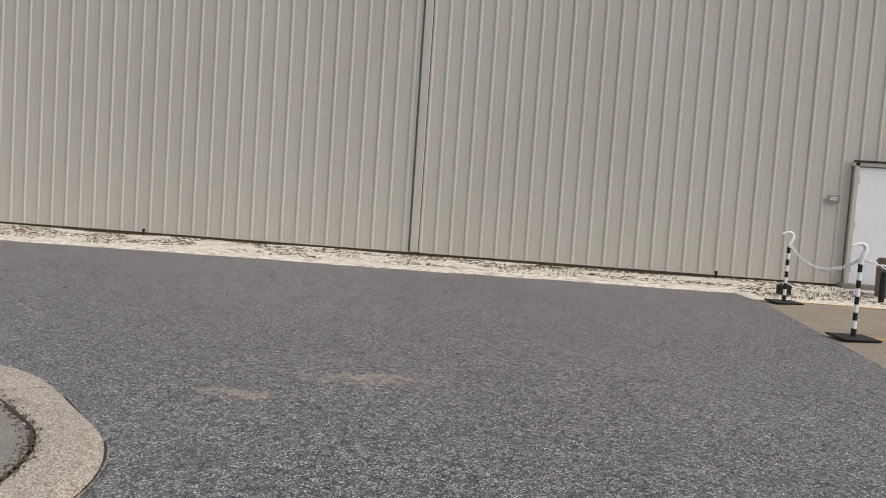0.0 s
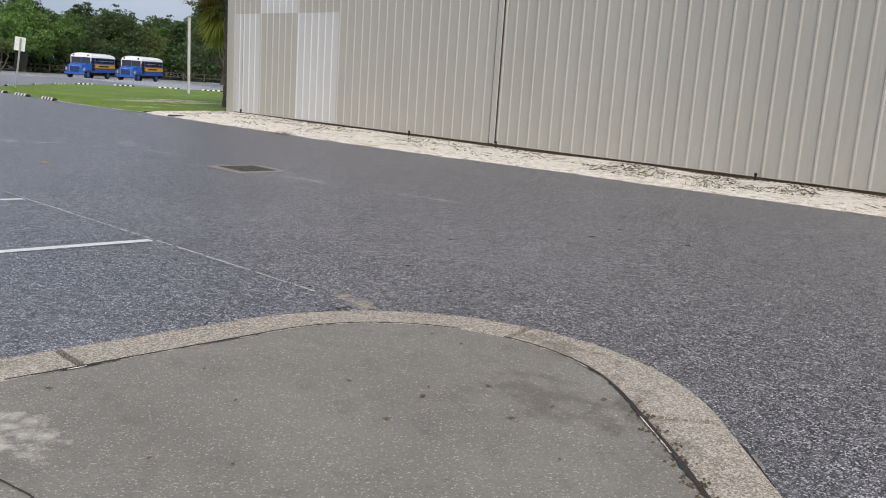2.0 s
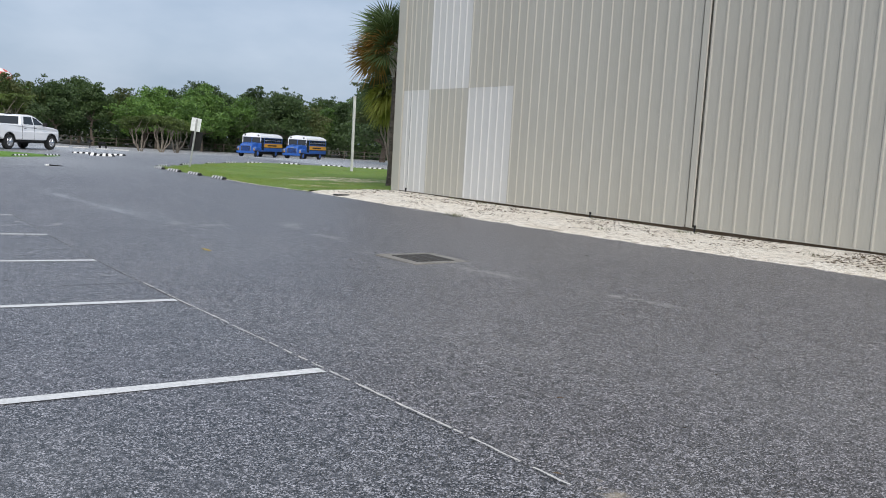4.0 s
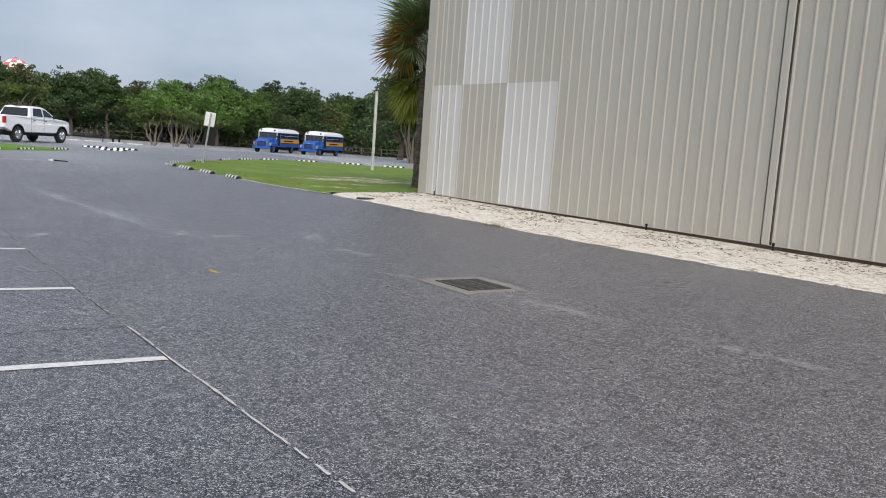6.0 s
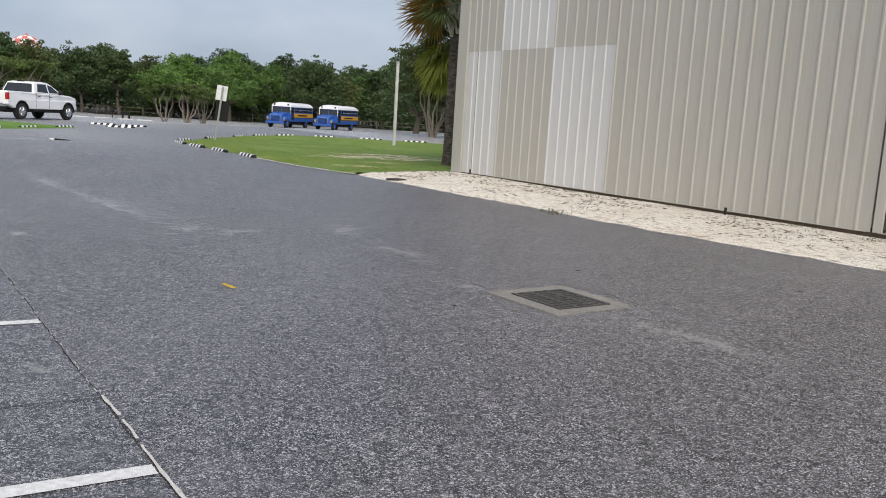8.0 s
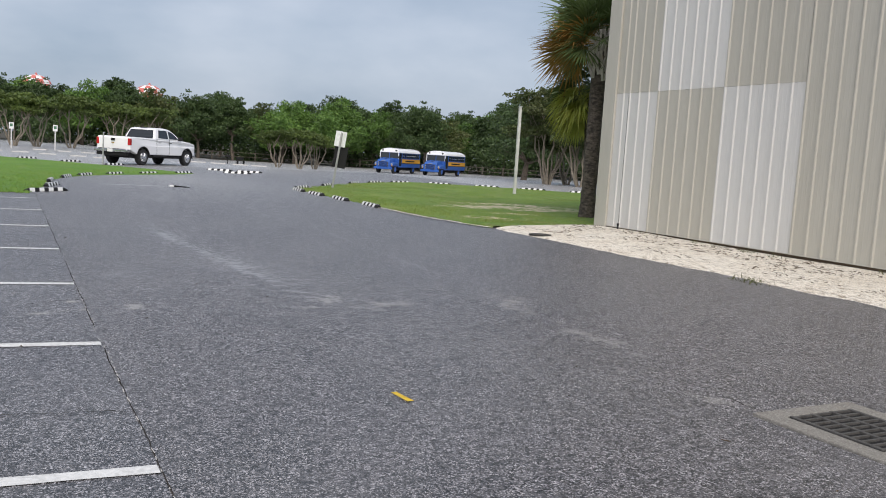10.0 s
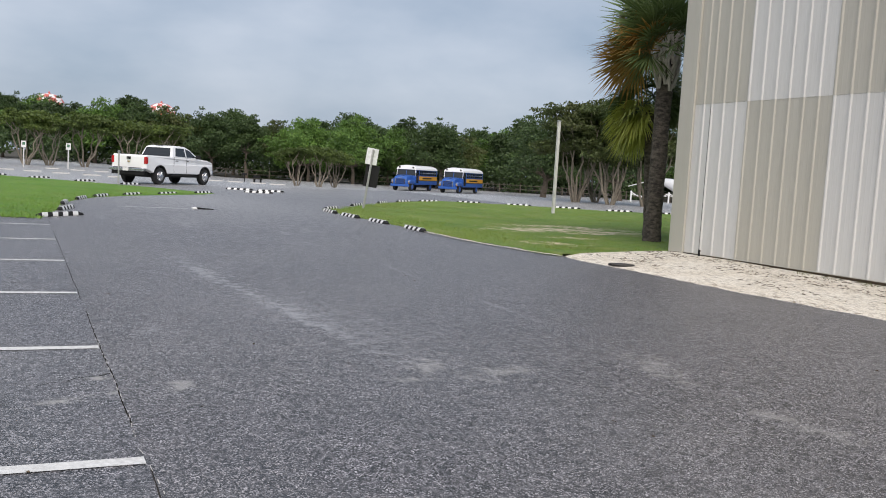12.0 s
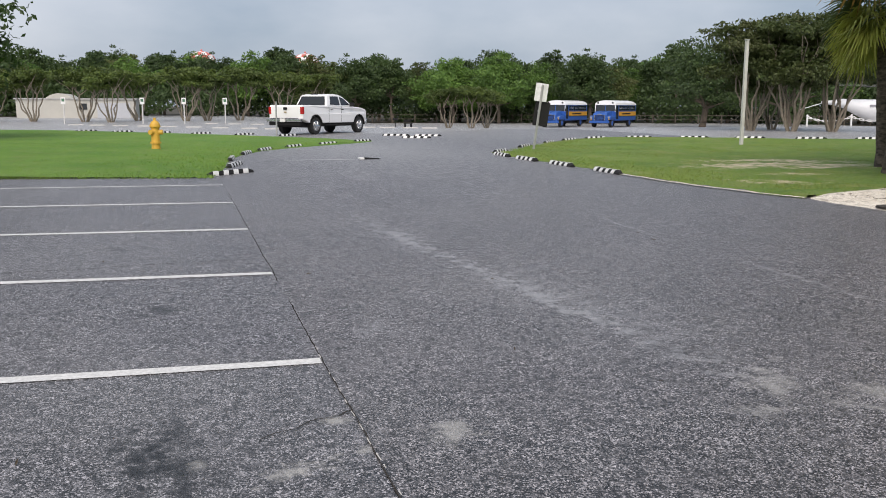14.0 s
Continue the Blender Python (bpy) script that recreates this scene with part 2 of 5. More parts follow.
def turf(name, low, high, thin, patches):
    m = Mat(name, 0.9)
    c = m.mix(m.ramp(m.noise(0.35, 5.0, 0.65), (0.36, 0.0), (0.66, 1.0)), low, high)
    c = m.mix(m.ramp(m.noise(14.0, 5.0, 0.7), (0.4, 0.0), (0.7, 0.7)), c, (0.055, 0.11, 0.018))
    c = m.mix(m.ramp(m.noise(0.8, 5.0, 0.7, (1.0, 1.7, 1.0)), (0.5, 0.0), (0.7, thin)), c, (0.33, 0.29, 0.12))
    for x, y, rx, ry, turn in patches:
        c = m.mix(spot(m, x, y, rx * 2.5, ry * 3.4, turn, 3.0), c, (0.72, 0.6, 0.44))
    return m.done(c, m.noise(40.0, 5.0, 0.7), 0.05, 1.0)


LAWN = turf("dry_lawn", (0.138, 0.25, 0.032), (0.225, 0.335, 0.055), 0.55, WORN)
LUSH = turf("lush_lawn", (0.11, 0.27, 0.024), (0.19, 0.35, 0.042), 0.25, ())


def panel_paint(name, base, dirt):
    m = Mat(name, 0.42)
    m.b.inputs["Specular IOR Level"].default_value = 0.4
    c = m.mix(m.ramp(m.noise(0.7, 5.0, 0.6, (1.0, 1.0, 0.25)), (0.4, 0.0), (0.75, 0.5)), base, dirt)
    c = m.mix(m.ramp(m.noise(7.0, 5.0, 0.7, (1.0, 1.0, 0.12)), (0.5, 0.0), (0.8, 0.35)), c, tuple(v * 0.86 for v in dirt))
    c = m.mix(m.ramp(m.random(), (0.0, 0.0), (1.0, 0.22)), c, tuple(v * 0.9 for v in base))
    return m.done(c, m.noise(3.0, 2.0, 0.5), 0.004, 0.25)


BEIGE = panel_paint("beige_panel", (0.475, 0.455, 0.39), (0.41, 0.385, 0.32))
WHITEPANEL = panel_paint("faded_white_panel", (0.62, 0.612, 0.58), (0.54, 0.522, 0.478))


def plain(name, color, rough=0.6, metal=0.0, vary=0.25, scale=12.0):
    m = Mat(name, rough, metal)
    c = m.mix(m.ramp(m.noise(scale, 5.0, 0.65), (0.35, 0.0), (0.75, 1.0)), color, tuple(v * (1 - vary) for v in color))
    return m.done(c, m.noise(scale * 6, 3.0, 0.6), 0.002, 0.2)


LINEPAINT = plain("line_paint", (0.72, 0.72, 0.7), 0.7, 0, 0.35, 30)
YELLOW = plain("yellow_paint", (0.75, 0.5, 0.04), 0.7, 0, 0.3, 30)
BLACK = plain("black_rubber", (0.012, 0.012, 0.0125), 0.9)
DARK = plain("dark_gap", (0.03, 0.025, 0.02), 0.9)
RUST = plain("rusty_sill", (0.13, 0.095, 0.065), 0.9, 0, 0.5)
WHITE = plain("white_paint", (0.78, 0.78, 0.76), 0.5, 0, 0.12)
STEEL = plain("galvanised_steel", (0.5, 0.5, 0.49), 0.45, 0.6)
IRON = plain("cast_iron", (0.045, 0.038, 0.032), 0.7, 0.3, 0.5)


# ---- mesh helpers ----
def mesh_of(name, verts, faces, material, smooth=False):
    me = bpy.data.meshes.new(name)
    me.from_pydata(verts, [], faces)
    for x in (material if isinstance(material, (list, tuple)) else [material]):
        me.materials.append(x)
    if smooth:
        me.shade_smooth()
    me.update()
    return me


def part(name, bm, material, parent=None, label="", smooth=False):
    """Links a bmesh as one mesh object under a thing or a part."""
    me = bpy.data.meshes.new(name)
    bm.to_mesh(me)
    bm.free()
    for x in (material if isinstance(material, (list, tuple)) else [material]):
        me.materials.append(x)
    if smooth:
        me.shade_smooth()
    ob = new(name, me)
    ob.parent = parent
    return tagged(ob, label)


def box(bm, sx, sy, sz, at=(0, 0, 0), turn=None, bevel=0.0):
    r = bmesh.ops.create_cube(bm, size=1.0)
    vs = r["verts"]
    bmesh.ops.scale(bm, vec=(sx, sy, sz), verts=vs)
    if bevel:
        es = list({e for v in vs for e in v.link_edges})
        vs = bmesh.ops.bevel(bm, geom=es, offset=bevel, segments=2, affect="EDGES", profile=0.5)["verts"]
    if turn is not None:
        bmesh.ops.transform(bm, matrix=turn, verts=vs)
    bmesh.ops.translate(bm, vec=at, verts=vs)
    return bm


def tube(bm, a, b, r0, r1=None, n=10):
    a, b = Vector(a), Vector(b)
    d = b - a
    m4 = Matrix.Translation((a + b) / 2) @ d.to_track_quat("Z", "Y").to_matrix().to_4x4()
    bmesh.ops.create_cone(bm, cap_ends=True, segments=n, radius1=r0, radius2=r0 if r1 is None else r1, depth=d.length, matrix=m4)
    return bm


def empty(name, m, label, category, group="", kind=""):
    ob = new(name)
    ob.empty_display_size = 0.2
    ob.matrix_basis = m
    return tagged(ob, label, category, group, kind)


def smooth01(x):
    x = max(0.0, min(1.0, x))
    return x * x * (3 - 2 * x)


def gz(x, y):
    """Height of the ground: a shallow dish that drains to the inlet, falling away to the far lot."""
    sx = 9.0 if x > -16 else 13.0
    sy = 4.5 if y > 6 else 8.5
    dish = -0.2 * math.exp(-((x + 16) / sx) ** 2) * math.exp(-((y - 6) / sy) ** 2)
    return dish - 0.9 * smooth01((-x - 62) / 40) * smooth01((y - 5) / 20)


def table(points, x):
    """Straight steps between (x, y) points in rising x."""
    if x <= points[0][0]:
        return points[0][1]
    for (a, u), (b, v) in zip(points, points[1:]):
        if x <= b:
            return u + (v - u) * (x - a) / (b - a)
    return points[-1][1]


def strip(name, xs, lo, hi, rows, lift, material, wobble=0.0, slant=0.0, hump=0.0):
    """A sheet over the ground between the lines lo(x) and hi(x)."""
    verts, faces = [], []
    for i, x in enumerate(xs):
        a, b = lo(x), hi(x)
        a += wobble * noise.noise((x * 1.7, 3.1, 0.0)) + wobble * 0.5 * noise.noise((x * 6.0, 1.1, 0.0))
        for j in range(rows + 1):
            f = j / rows
            y = a + (b - a) * f
            px = x + slant * y
            rise = hump * (0.5 + 0.5 * noise.noise((px * 0.6, y * 0.6, 2.0))) * min(1.0, 8 * f, 8 * (1 - f))
            verts.append((px, y, gz(px, y) + lift + rise))
    n = rows + 1
    for i in range(len(xs) - 1):
        for j in range(rows):
            faces.append((i * n + j, (i + 1) * n + j, (i + 1) * n + j + 1, i * n + j + 1))
    ob = new(name, mesh_of(name, verts, faces, material, True))
    return ob


def span(a, b, step):
    n = max(1, round(abs(b - a) / step))
    return [a + (b - a) * k / n for k in range(n + 1)]


# ---- ground ----
gx = [-3000, -1200, -500, -300, -200, -150] + span(-130, -62, 2) + span(-60, 8, 0.8) + [12, 20, 40, 100, 400, 1500]
gy = [-1500, -500, -200, -100, -60, -30] + span(-20, 22, 0.8) + span(24, 80, 2) + [120, 200, 400, 1200, 3000]
verts = [(x, y, gz(x, y)) for x in gx for y in gy]
n = len(gy)
faces = [(i * n + j, (i + 1) * n + j, (i + 1) * n + j + 1, i * n + j + 1) for i in range(len(gx) - 1) for j in range(n - 1)]
ground = tagged(new("ground", mesh_of("ground", verts, faces, ASPHALT, True)), "grey worn asphalt drive with dusty pale tracks", "asphalt", kind="structure")
# the far faces get the asphalt with sky sheen in its colour
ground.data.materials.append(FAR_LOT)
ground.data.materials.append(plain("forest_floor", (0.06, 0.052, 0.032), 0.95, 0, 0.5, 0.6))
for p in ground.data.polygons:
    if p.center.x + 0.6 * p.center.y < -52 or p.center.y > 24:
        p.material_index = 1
    if p.center.x < -14 and math.hypot(p.center.x + 14.8, p.center.y - 2) > 127:
        p.material_index = 2


def joint(x):
    return 2.93 + (x + 8.7) * 0.031


lot = strip("road", span(-32.2, -6.2, 0.8), lambda x: -12.0, joint, 20, 0.006, LOT, 0.012)
tagged(lot, "dark cracked asphalt of the parking bays", "asphalt", kind="structure")

def sill(x):
    return 0.055 + (x + 26.6) * 0.0037


def sand_rise(x, y):
    """The verge climbs a little to the wall's foot."""
    return smooth01((y - 12.2) / 1.7) * max(0.0, sill(x) - 0.09)


SAND_EDGE = [(-26.6, 13.7), (-26.35, 12.5), (-26.1, 11.1), (-25.7, 10.78), (-24.6, 10.8), (-23.1, 10.88), (-21.1, 10.97), (-19.6, 11.1), (-18.1, 11.06), (-15.7, 11.2), (-14.2, 11.32), (-12.9, 11.45), (-11.2, 11.62), (-9.9, 11.6), (-8.1, 11.72), (-6.1, 11.86), (-3.4, 11.95), (-0.7, 12.28), (1.98, 12.5), (2.1, 11.75), (14, 11.75)]


def sand_top(x, y):
    """Height of the verge's surface."""
    y0 = table(SAND_EDGE, x)
    f = (y - y0) / (14.3 - y0)
    return gz(x, y) + 0.012 + 0.05 * (0.5 + 0.5 * noise.noise((x * 0.6, y * 0.6, 2.0))) * min(1.0, 8 * f, 8 * (1 - f)) + sand_rise(x, y)


sand = strip("sand_verge", span(-26.6, 14, 0.12), lambda x: table(SAND_EDGE, x), lambda x: 14.3, 18, 0.012, SAND, 0.09, 0.0, 0.05)
for i, v in enumerate(sand.data.vertices):
    if i % 19 == 0:
        v.co.z -= 0.016
    v.co.z += sand_rise(v.co.x, v.co.y)
tagged(sand, "white sand verge with dry litter along the wall", "sand", kind="structure")

RIGHT_LOW = [(-49.3, 20.6), (-48.9, 18.4), (-47.4, 16.5), (-45.5, 14.8), (-42.4, 12.6), (-39.9, 11.0), (-38.6, 10.0), (-37, 9.95), (-34, 10.0), (-30.6, 10.18), (-28.2, 10.32), (-26.7, 10.58), (-25.8, 10.86)]
RIGHT_TOP = [(-49.3, 20.7), (-48.4, 22.9), (-47.4, 24.9), (-46, 27), (-45.3, 29.4), (-43, 34), (-40, 38), (-26.7, 42), (-26.62, 13.9), (-26.2, 12.2), (-25.9, 11.05)]
lawn_r = strip("lawn", span(-49.3, -25.85, 0.14), lambda x: table(RIGHT_LOW, x), lambda x: table(RIGHT_TOP, x), 60, 0.012, LAWN, 0.16, 0.0, 0.05)
tagged(lawn_r, "green mown grass island with bare sandy patches", "grass", kind="structure")
for v in list(lawn_r.data.vertices)[::61]:
    v.co.z -= 0.02
LEFT_TOP = [(-66, -6), (-64.5, -4.2), (-60.7, -0.2), (-56.8, 3.6), (-52, 7.4), (-49.6, 8.6), (-47.9, 7.9), (-45.7, 6.2), (-43.8, 4.8), (-42, 3.75), (-40, 3.1), (-37.4, 2.6), (-35, 2.5), (-32.2, 2.15)]
lawn_l = strip("lawn", span(-66, -32.2, 0.25), lambda x: -24.0, lambda x: table(LEFT_TOP, x), 60, 0.02, LUSH, 0.0, 0.15, 0.05)
tagged(lawn_l, "bright green mown grass island beside the bays", "grass", kind="structure")
for v in list(lawn_l.data.vertices)[60::61]:
    v.co.z -= 0.028

# ---- hangar wall ----
JOIN, EAVE, WALL_Y = 3.07, 8.2, 14.0


SHEETS = {}


def sheet(width, pitch, material):
    """One ribbed sheet, 1 high: a rib on its left edge and at each pitch, two faint flutes in each pan."""
    key = (round(width, 3), round(pitch, 3), material.name)
    if key not in SHEETS:
        prof, c = [], 0.0
        while c < width - 0.03:
            prof += [(c - 0.034, 0.0), (c - 0.014, -0.021), (c + 0.014, -0.021), (c + 0.034, 0.0)]
            for f in (0.36, 0.64):
                prof += [(c + pitch * f - 0.018, 0.0), (c + pitch * f, -0.0016), (c + pitch * f + 0.018, 0.0)]
            c += pitch
        prof = [(x, y) for x, y in prof if x < width - 0.036] + [(width - 0.036, 0.0)]
        n = len(prof)
        verts = [(x, y, z) for z in (0.0, 1.0) for x, y in prof] + [(x, 0.012, 0.0) for x, _ in prof]
        faces = [(k, k + 1, n + k + 1, n + k) for k in range(n - 1)] + [(2 * n + k, 2 * n + k + 1, k + 1, k) for k in range(n - 1)]
        SHEETS[key] = mesh_of("panel", verts, faces, material)
    return SHEETS[key]


hangar = empty("wall_hangar", pose(0, 0, 0), "tall hangar wall of beige ribbed metal sheets, some faded white", "wall", kind="structure")


def hang(x, width, pitch, low, high, white=False, proud=0.0):
    p = new("panel", sheet(width, pitch, WHITEPANEL if white else BEIGE))
    p.parent = hangar
    p.matrix_basis = Matrix.LocRotScale((x, WALL_Y - proud, low), None, (1, 1, high - low))


# three bays of sheets between the seams, then the one with the door
hang(-26.25, 0.54, 0.32, sill(-26), JOIN, True)
hang(-26.25, 0.54, 0.32, JOIN - 0.04, EAVE, False, 0.006)
for k in range(11):
    x = -25.71 + 0.96 * k
    w = min(0.96, -15.2 - x)
    if k < 5:
        hang(x, w, 0.32, sill(x), JOIN, k in (0, 3, 4))
        hang(x, w, 0.32, JOIN - 0.04, EAVE, k in (1, 2), 0.006)
    else:
        hang(x, w, 0.32, sill(x), EAVE)
for k in range(13):
    x = -14.97 + 0.8865 * k
    hang(x, min(0.8865, -3.6 - x), 0.2955, sill(x), EAVE)
for k in range(19):
    x = -3.41 + 0.84 * k
    if x < 4.06 < x + 0.84:
        hang(x, 4.06 - x, 0.28, sill(x), 2.28)
        hang(x, 0.84, 0.28, 2.26, EAVE, False, 0.004)
    elif x < 5.2 < x + 0.84:
        hang(5.23, x + 0.84 - 5.23, 0.28, sill(x), 2.28)
        hang(x, 0.84, 0.28, 2.26, EAVE, False, 0.004)
    else:
        hang(x, 0.84, 0.28, sill(x), EAVE)
bm = box(bmesh.new(), 40, 0.16, EAVE, (-6.5, WALL_Y + 0.14, EAVE / 2 + 0.12))
part("wall_frame", bm, BEIGE, hangar)
bm = box(bmesh.new(), 0.2, 30, EAVE - 0.1, (-26.5, WALL_Y + 15.1, EAVE / 2 + 0.1))
part("end_wall", bm, BEIGE, hangar)
bm = box(bmesh.new(), 40.2, 30.2, 0.2, (-6.5, WALL_Y + 15.0, EAVE + 0.15))
part("roof", bm, STEEL, hangar)
bm = box(bmesh.new(), 40, 0.2, 0.5, (-6.4, WALL_Y + 0.12, -0.1))
part("foundation", bm, RUST, hangar, "dark stained foundation edge under the sheets")
for a, b in ((-26.5, -15.3), (-15.1, -3.6), (-3.4, 4.0), (5.3, 12.5)):
    bm = box(bmesh.new(), math.hypot(b - a, sill(b) - sill(a)), 0.03, 0.014, ((a + b) / 2, WALL_Y - 0.012, (sill(a) + sill(b)) / 2), Matrix.Rotation(-math.atan2(sill(b) - sill(a), b - a), 4, "Y"))
    part("base_trim", bm, BEIGE, hangar)
for sx in (-3.52, -15.11, 8.2):
    bm = box(bmesh.new(), 0.15, 0.05, EAVE - sill(sx), (sx, WALL_Y - 0.022, EAVE / 2 + sill(sx) / 2), bevel=0.012)
    part("seam_cover", bm, BEIGE, hangar)
    part("seam_gap", box(bmesh.new(), 0.006, 0.012, EAVE - sill(sx), (sx + 0.078, WALL_Y - 0.01, EAVE / 2 + sill(sx) / 2)), DARK, hangar)
part("seam_gap", box(bmesh.new(), 0.01, 0.02, EAVE - 0.02, (-25.69 - 0.03, WALL_Y - 0.012, EAVE / 2 + 0.02)), DARK, hangar)
bm = box(bmesh.new(), 0.42, 0.05, EAVE - 0.02, (-26.39, WALL_Y - 0.028, EAVE / 2 + 0.02), bevel=0.006)
box(bm, 0.05, 0.5, EAVE - 0.02, (-26.58, WALL_Y + 0.22, EAVE / 2 + 0.02))
part("corner_trim", bm, BEIGE, hangar)

# ---- kerb and concrete pad ----
def kerb_line():
    """Points of the kerb's outer edge, from the parking side round the nose to the drive."""
    pts = [(-6.16, y) for y in span(-6.0, 2.15, 0.25)]
    pts += [(-4.76 + 1.4 * math.cos(radians(a)), 2.15 + 1.4 * math.sin(radians(a))) for a in range(175, 44, -5)]
    sx, sy = pts[-1]
    pts += [(sx + d * 0.707, sy - d * 0.707) for d in (0.15, 0.3, 0.45, 0.6, 0.75, 0.9)]
    sx, sy = pts[-1]
    cx, cy = sx - 1.6 * 0.707, sy - 1.6 * 0.707
    pts += [(cx + 1.6 * math.cos(radians(a)), cy + 1.6 * math.sin(radians(a))) for a in range(40, -1, -5)]
    sx, sy = pts[-1]
    return pts + [(sx, sy - d) for d in span(0.25, 7.0, 0.25)]


KL = kerb_line()


def offset_line(pts, d):
    out = []
    for i, (x, y) in enumerate(pts):
        a, b = pts[max(0, i - 1)], pts[min(len(pts) - 1, i + 1)]
        t = Vector((b[0] - a[0], b[1] - a[1])).normalized()
        out.append((x + t.y * d, y - t.x * d))
    return out


NARROW = [0.4 - 0.1 * smooth01((i - 58) / 8) for i in range(len(KL))]
KI = [offset_line(KL, w)[i] for i, w in enumerate(NARROW)]
pad_in = [offset_line(KL, w + 0.022)[i] for i, w in enumerate(NARROW)]
verts = [(x, y, 0.045) for x, y in pad_in]
pad = tagged(new("pavement", mesh_of("pavement", verts, [tuple(reversed(range(len(verts))))], CONCRETE)), "grey concrete pad inside the kerb, cracked and stained", "pavement", kind="structure")
kerb = empty("kerb", pose(0, 0, 0), "tan exposed-aggregate concrete kerb round the pad", "kerb", kind="structure")
SECTION = [(0.0, -0.12), (0.0, 0.005), (0.03, 0.03), (0.09, 0.048), (0.37, 0.056), (0.4, 0.05), (0.4, -0.12)]
def nearest(x, y):
    return min(range(len(KL)), key=lambda i: (KL[i][0] - x) ** 2 + (KL[i][1] - y) ** 2)


cuts = [0, nearest(-6.16, -3), nearest(-6.16, -0.9), nearest(-6.16, 1.25), nearest(-5.15, 3.5), nearest(-3.68, 2.98), nearest(-2.65, 1.0), nearest(-2.65, -1.5), len(KL) - 1]
for a, b in zip(cuts, cuts[1:]):
    verts, faces, ns = [], [], len(SECTION)
    for i in range(a, b + 1):
        t = Vector((KI[i][0] - KL[i][0], KI[i][1] - KL[i][1])).normalized()
        e = Vector((-t.y, t.x)) * (0.02 if i == a else -0.02 if i == b else 0)
        for d, h in SECTION:
            wob = 0.006 * noise.noise((KL[i][0] * 4, KL[i][1] * 4, d * 5))
            verts.append((KL[i][0] + t.x * (d * NARROW[i] / 0.4 + wob) + e.x, KL[i][1] + t.y * (d * NARROW[i] / 0.4 + wob) + e.y, h + wob * 0.5 + gz(*KL[i]) * 0.5))
    for i in range(b - a):
        for j in range(ns - 1):
            faces.append((i * ns + j, i * ns + j + 1, (i + 1) * ns + j + 1, (i + 1) * ns + j))
    faces += [tuple(range(ns)), tuple(range((b - a) * ns, (b - a + 1) * ns))]
    k = new("kerb_stone", mesh_of("kerb_stone", verts, faces, KERB))
    k.parent = kerb

def edge_strip(name, pts, d0, d1, z, material, label, gap):
    """A thin ragged dark line that follows the kerb at the distances d0 to d1 inside its outer edge."""
    a, b = offset_line(pts, d0), offset_line(pts, d1)
    verts, faces = [], []
    for k, ((x0, y0), (x1, y1)) in enumerate(zip(a, b)):
        w = 0.35 + 0.9 * abs(noise.noise((x0 * 3, y0 * 3, 1))) + 0.8 * abs(noise.noise((x0 * 19, y0 * 19, 4)))
        h = z if z > 0.04 else max(gz(x0, y0), gz(x0, y0) * 0.5 - 0.004) + z
        verts += [(x0, y0, h), (x0 + (x1 - x0) * w, y0 + (y1 - y0) * w, h)]
        if k and noise.noise((x0 * 2.1, y0 * 2.1, 6)) > gap:
            faces.append((2 * k - 2, 2 * k - 1, 2 * k + 1, 2 * k))
    return tagged(new(name, mesh_of(name, verts, faces, material)), label, "crack", kind="structure")


def finer(pts, n):
    return [(x0 + (x1 - x0) * k / n, y0 + (y1 - y0) * k / n) for (x0, y0), (x1, y1) in zip(pts, pts[1:]) for k in range(n)]


edge_strip("crack", finer(KL, 6), 0.004, -0.011, 0.0125, DARK, "dark ragged gap between kerb and asphalt", -0.1)
edge_strip("crack", finer(pad_in, 6), -0.012, 0.01, 0.0495, DARK, "dark open joint between kerb and pad", -0.35)
edge_strip("sand_line", finer(KL, 6), -0.01, -0.026, 0.011, COLLAR, "pale grit washed against the kerb", 0.22)
edge_strip("sand_line", finer(pad_in, 6), 0.006, 0.014, 0.0505, SAND, "white sand grains caught in the pad's joint", 0.3)

# ---- bay lines ----
def line_mark(name, a, b, width, material, lift=0.011):
    a, b = Vector(a), Vector(b)
    d = (b - a).normalized()
    s = Vector((-d.y, d.x)) * width / 2
    n = max(2, round((b - a).length / 0.4))
    verts = []
    for k in range(n + 1):
        p = a + (b - a) * k / n
        for q in (p - s, p + s):
            j = 0.006 * noise.noise((q.x * 9, q.y * 9, 0))
            verts.append((q.x + j, q.y + j, gz(q.x, q.y) + lift))
    return new(name, mesh_of(name, verts, [(2 * k, 2 * k + 2, 2 * k + 3, 2 * k + 1) for k in range(n)], material))


for x in ((-8.79, -11.56, -14.35, -17.01, -19.7, -22.38, -25.06, -27.75, -30.45)):
    tagged(line_mark("bay_line", (x, joint(x) - 0.01), (x + 0.02, joint(x) - 5.5), 0.105, LINEPAINT), "worn white painted parking bay line", "road marking", "parking bay lines")

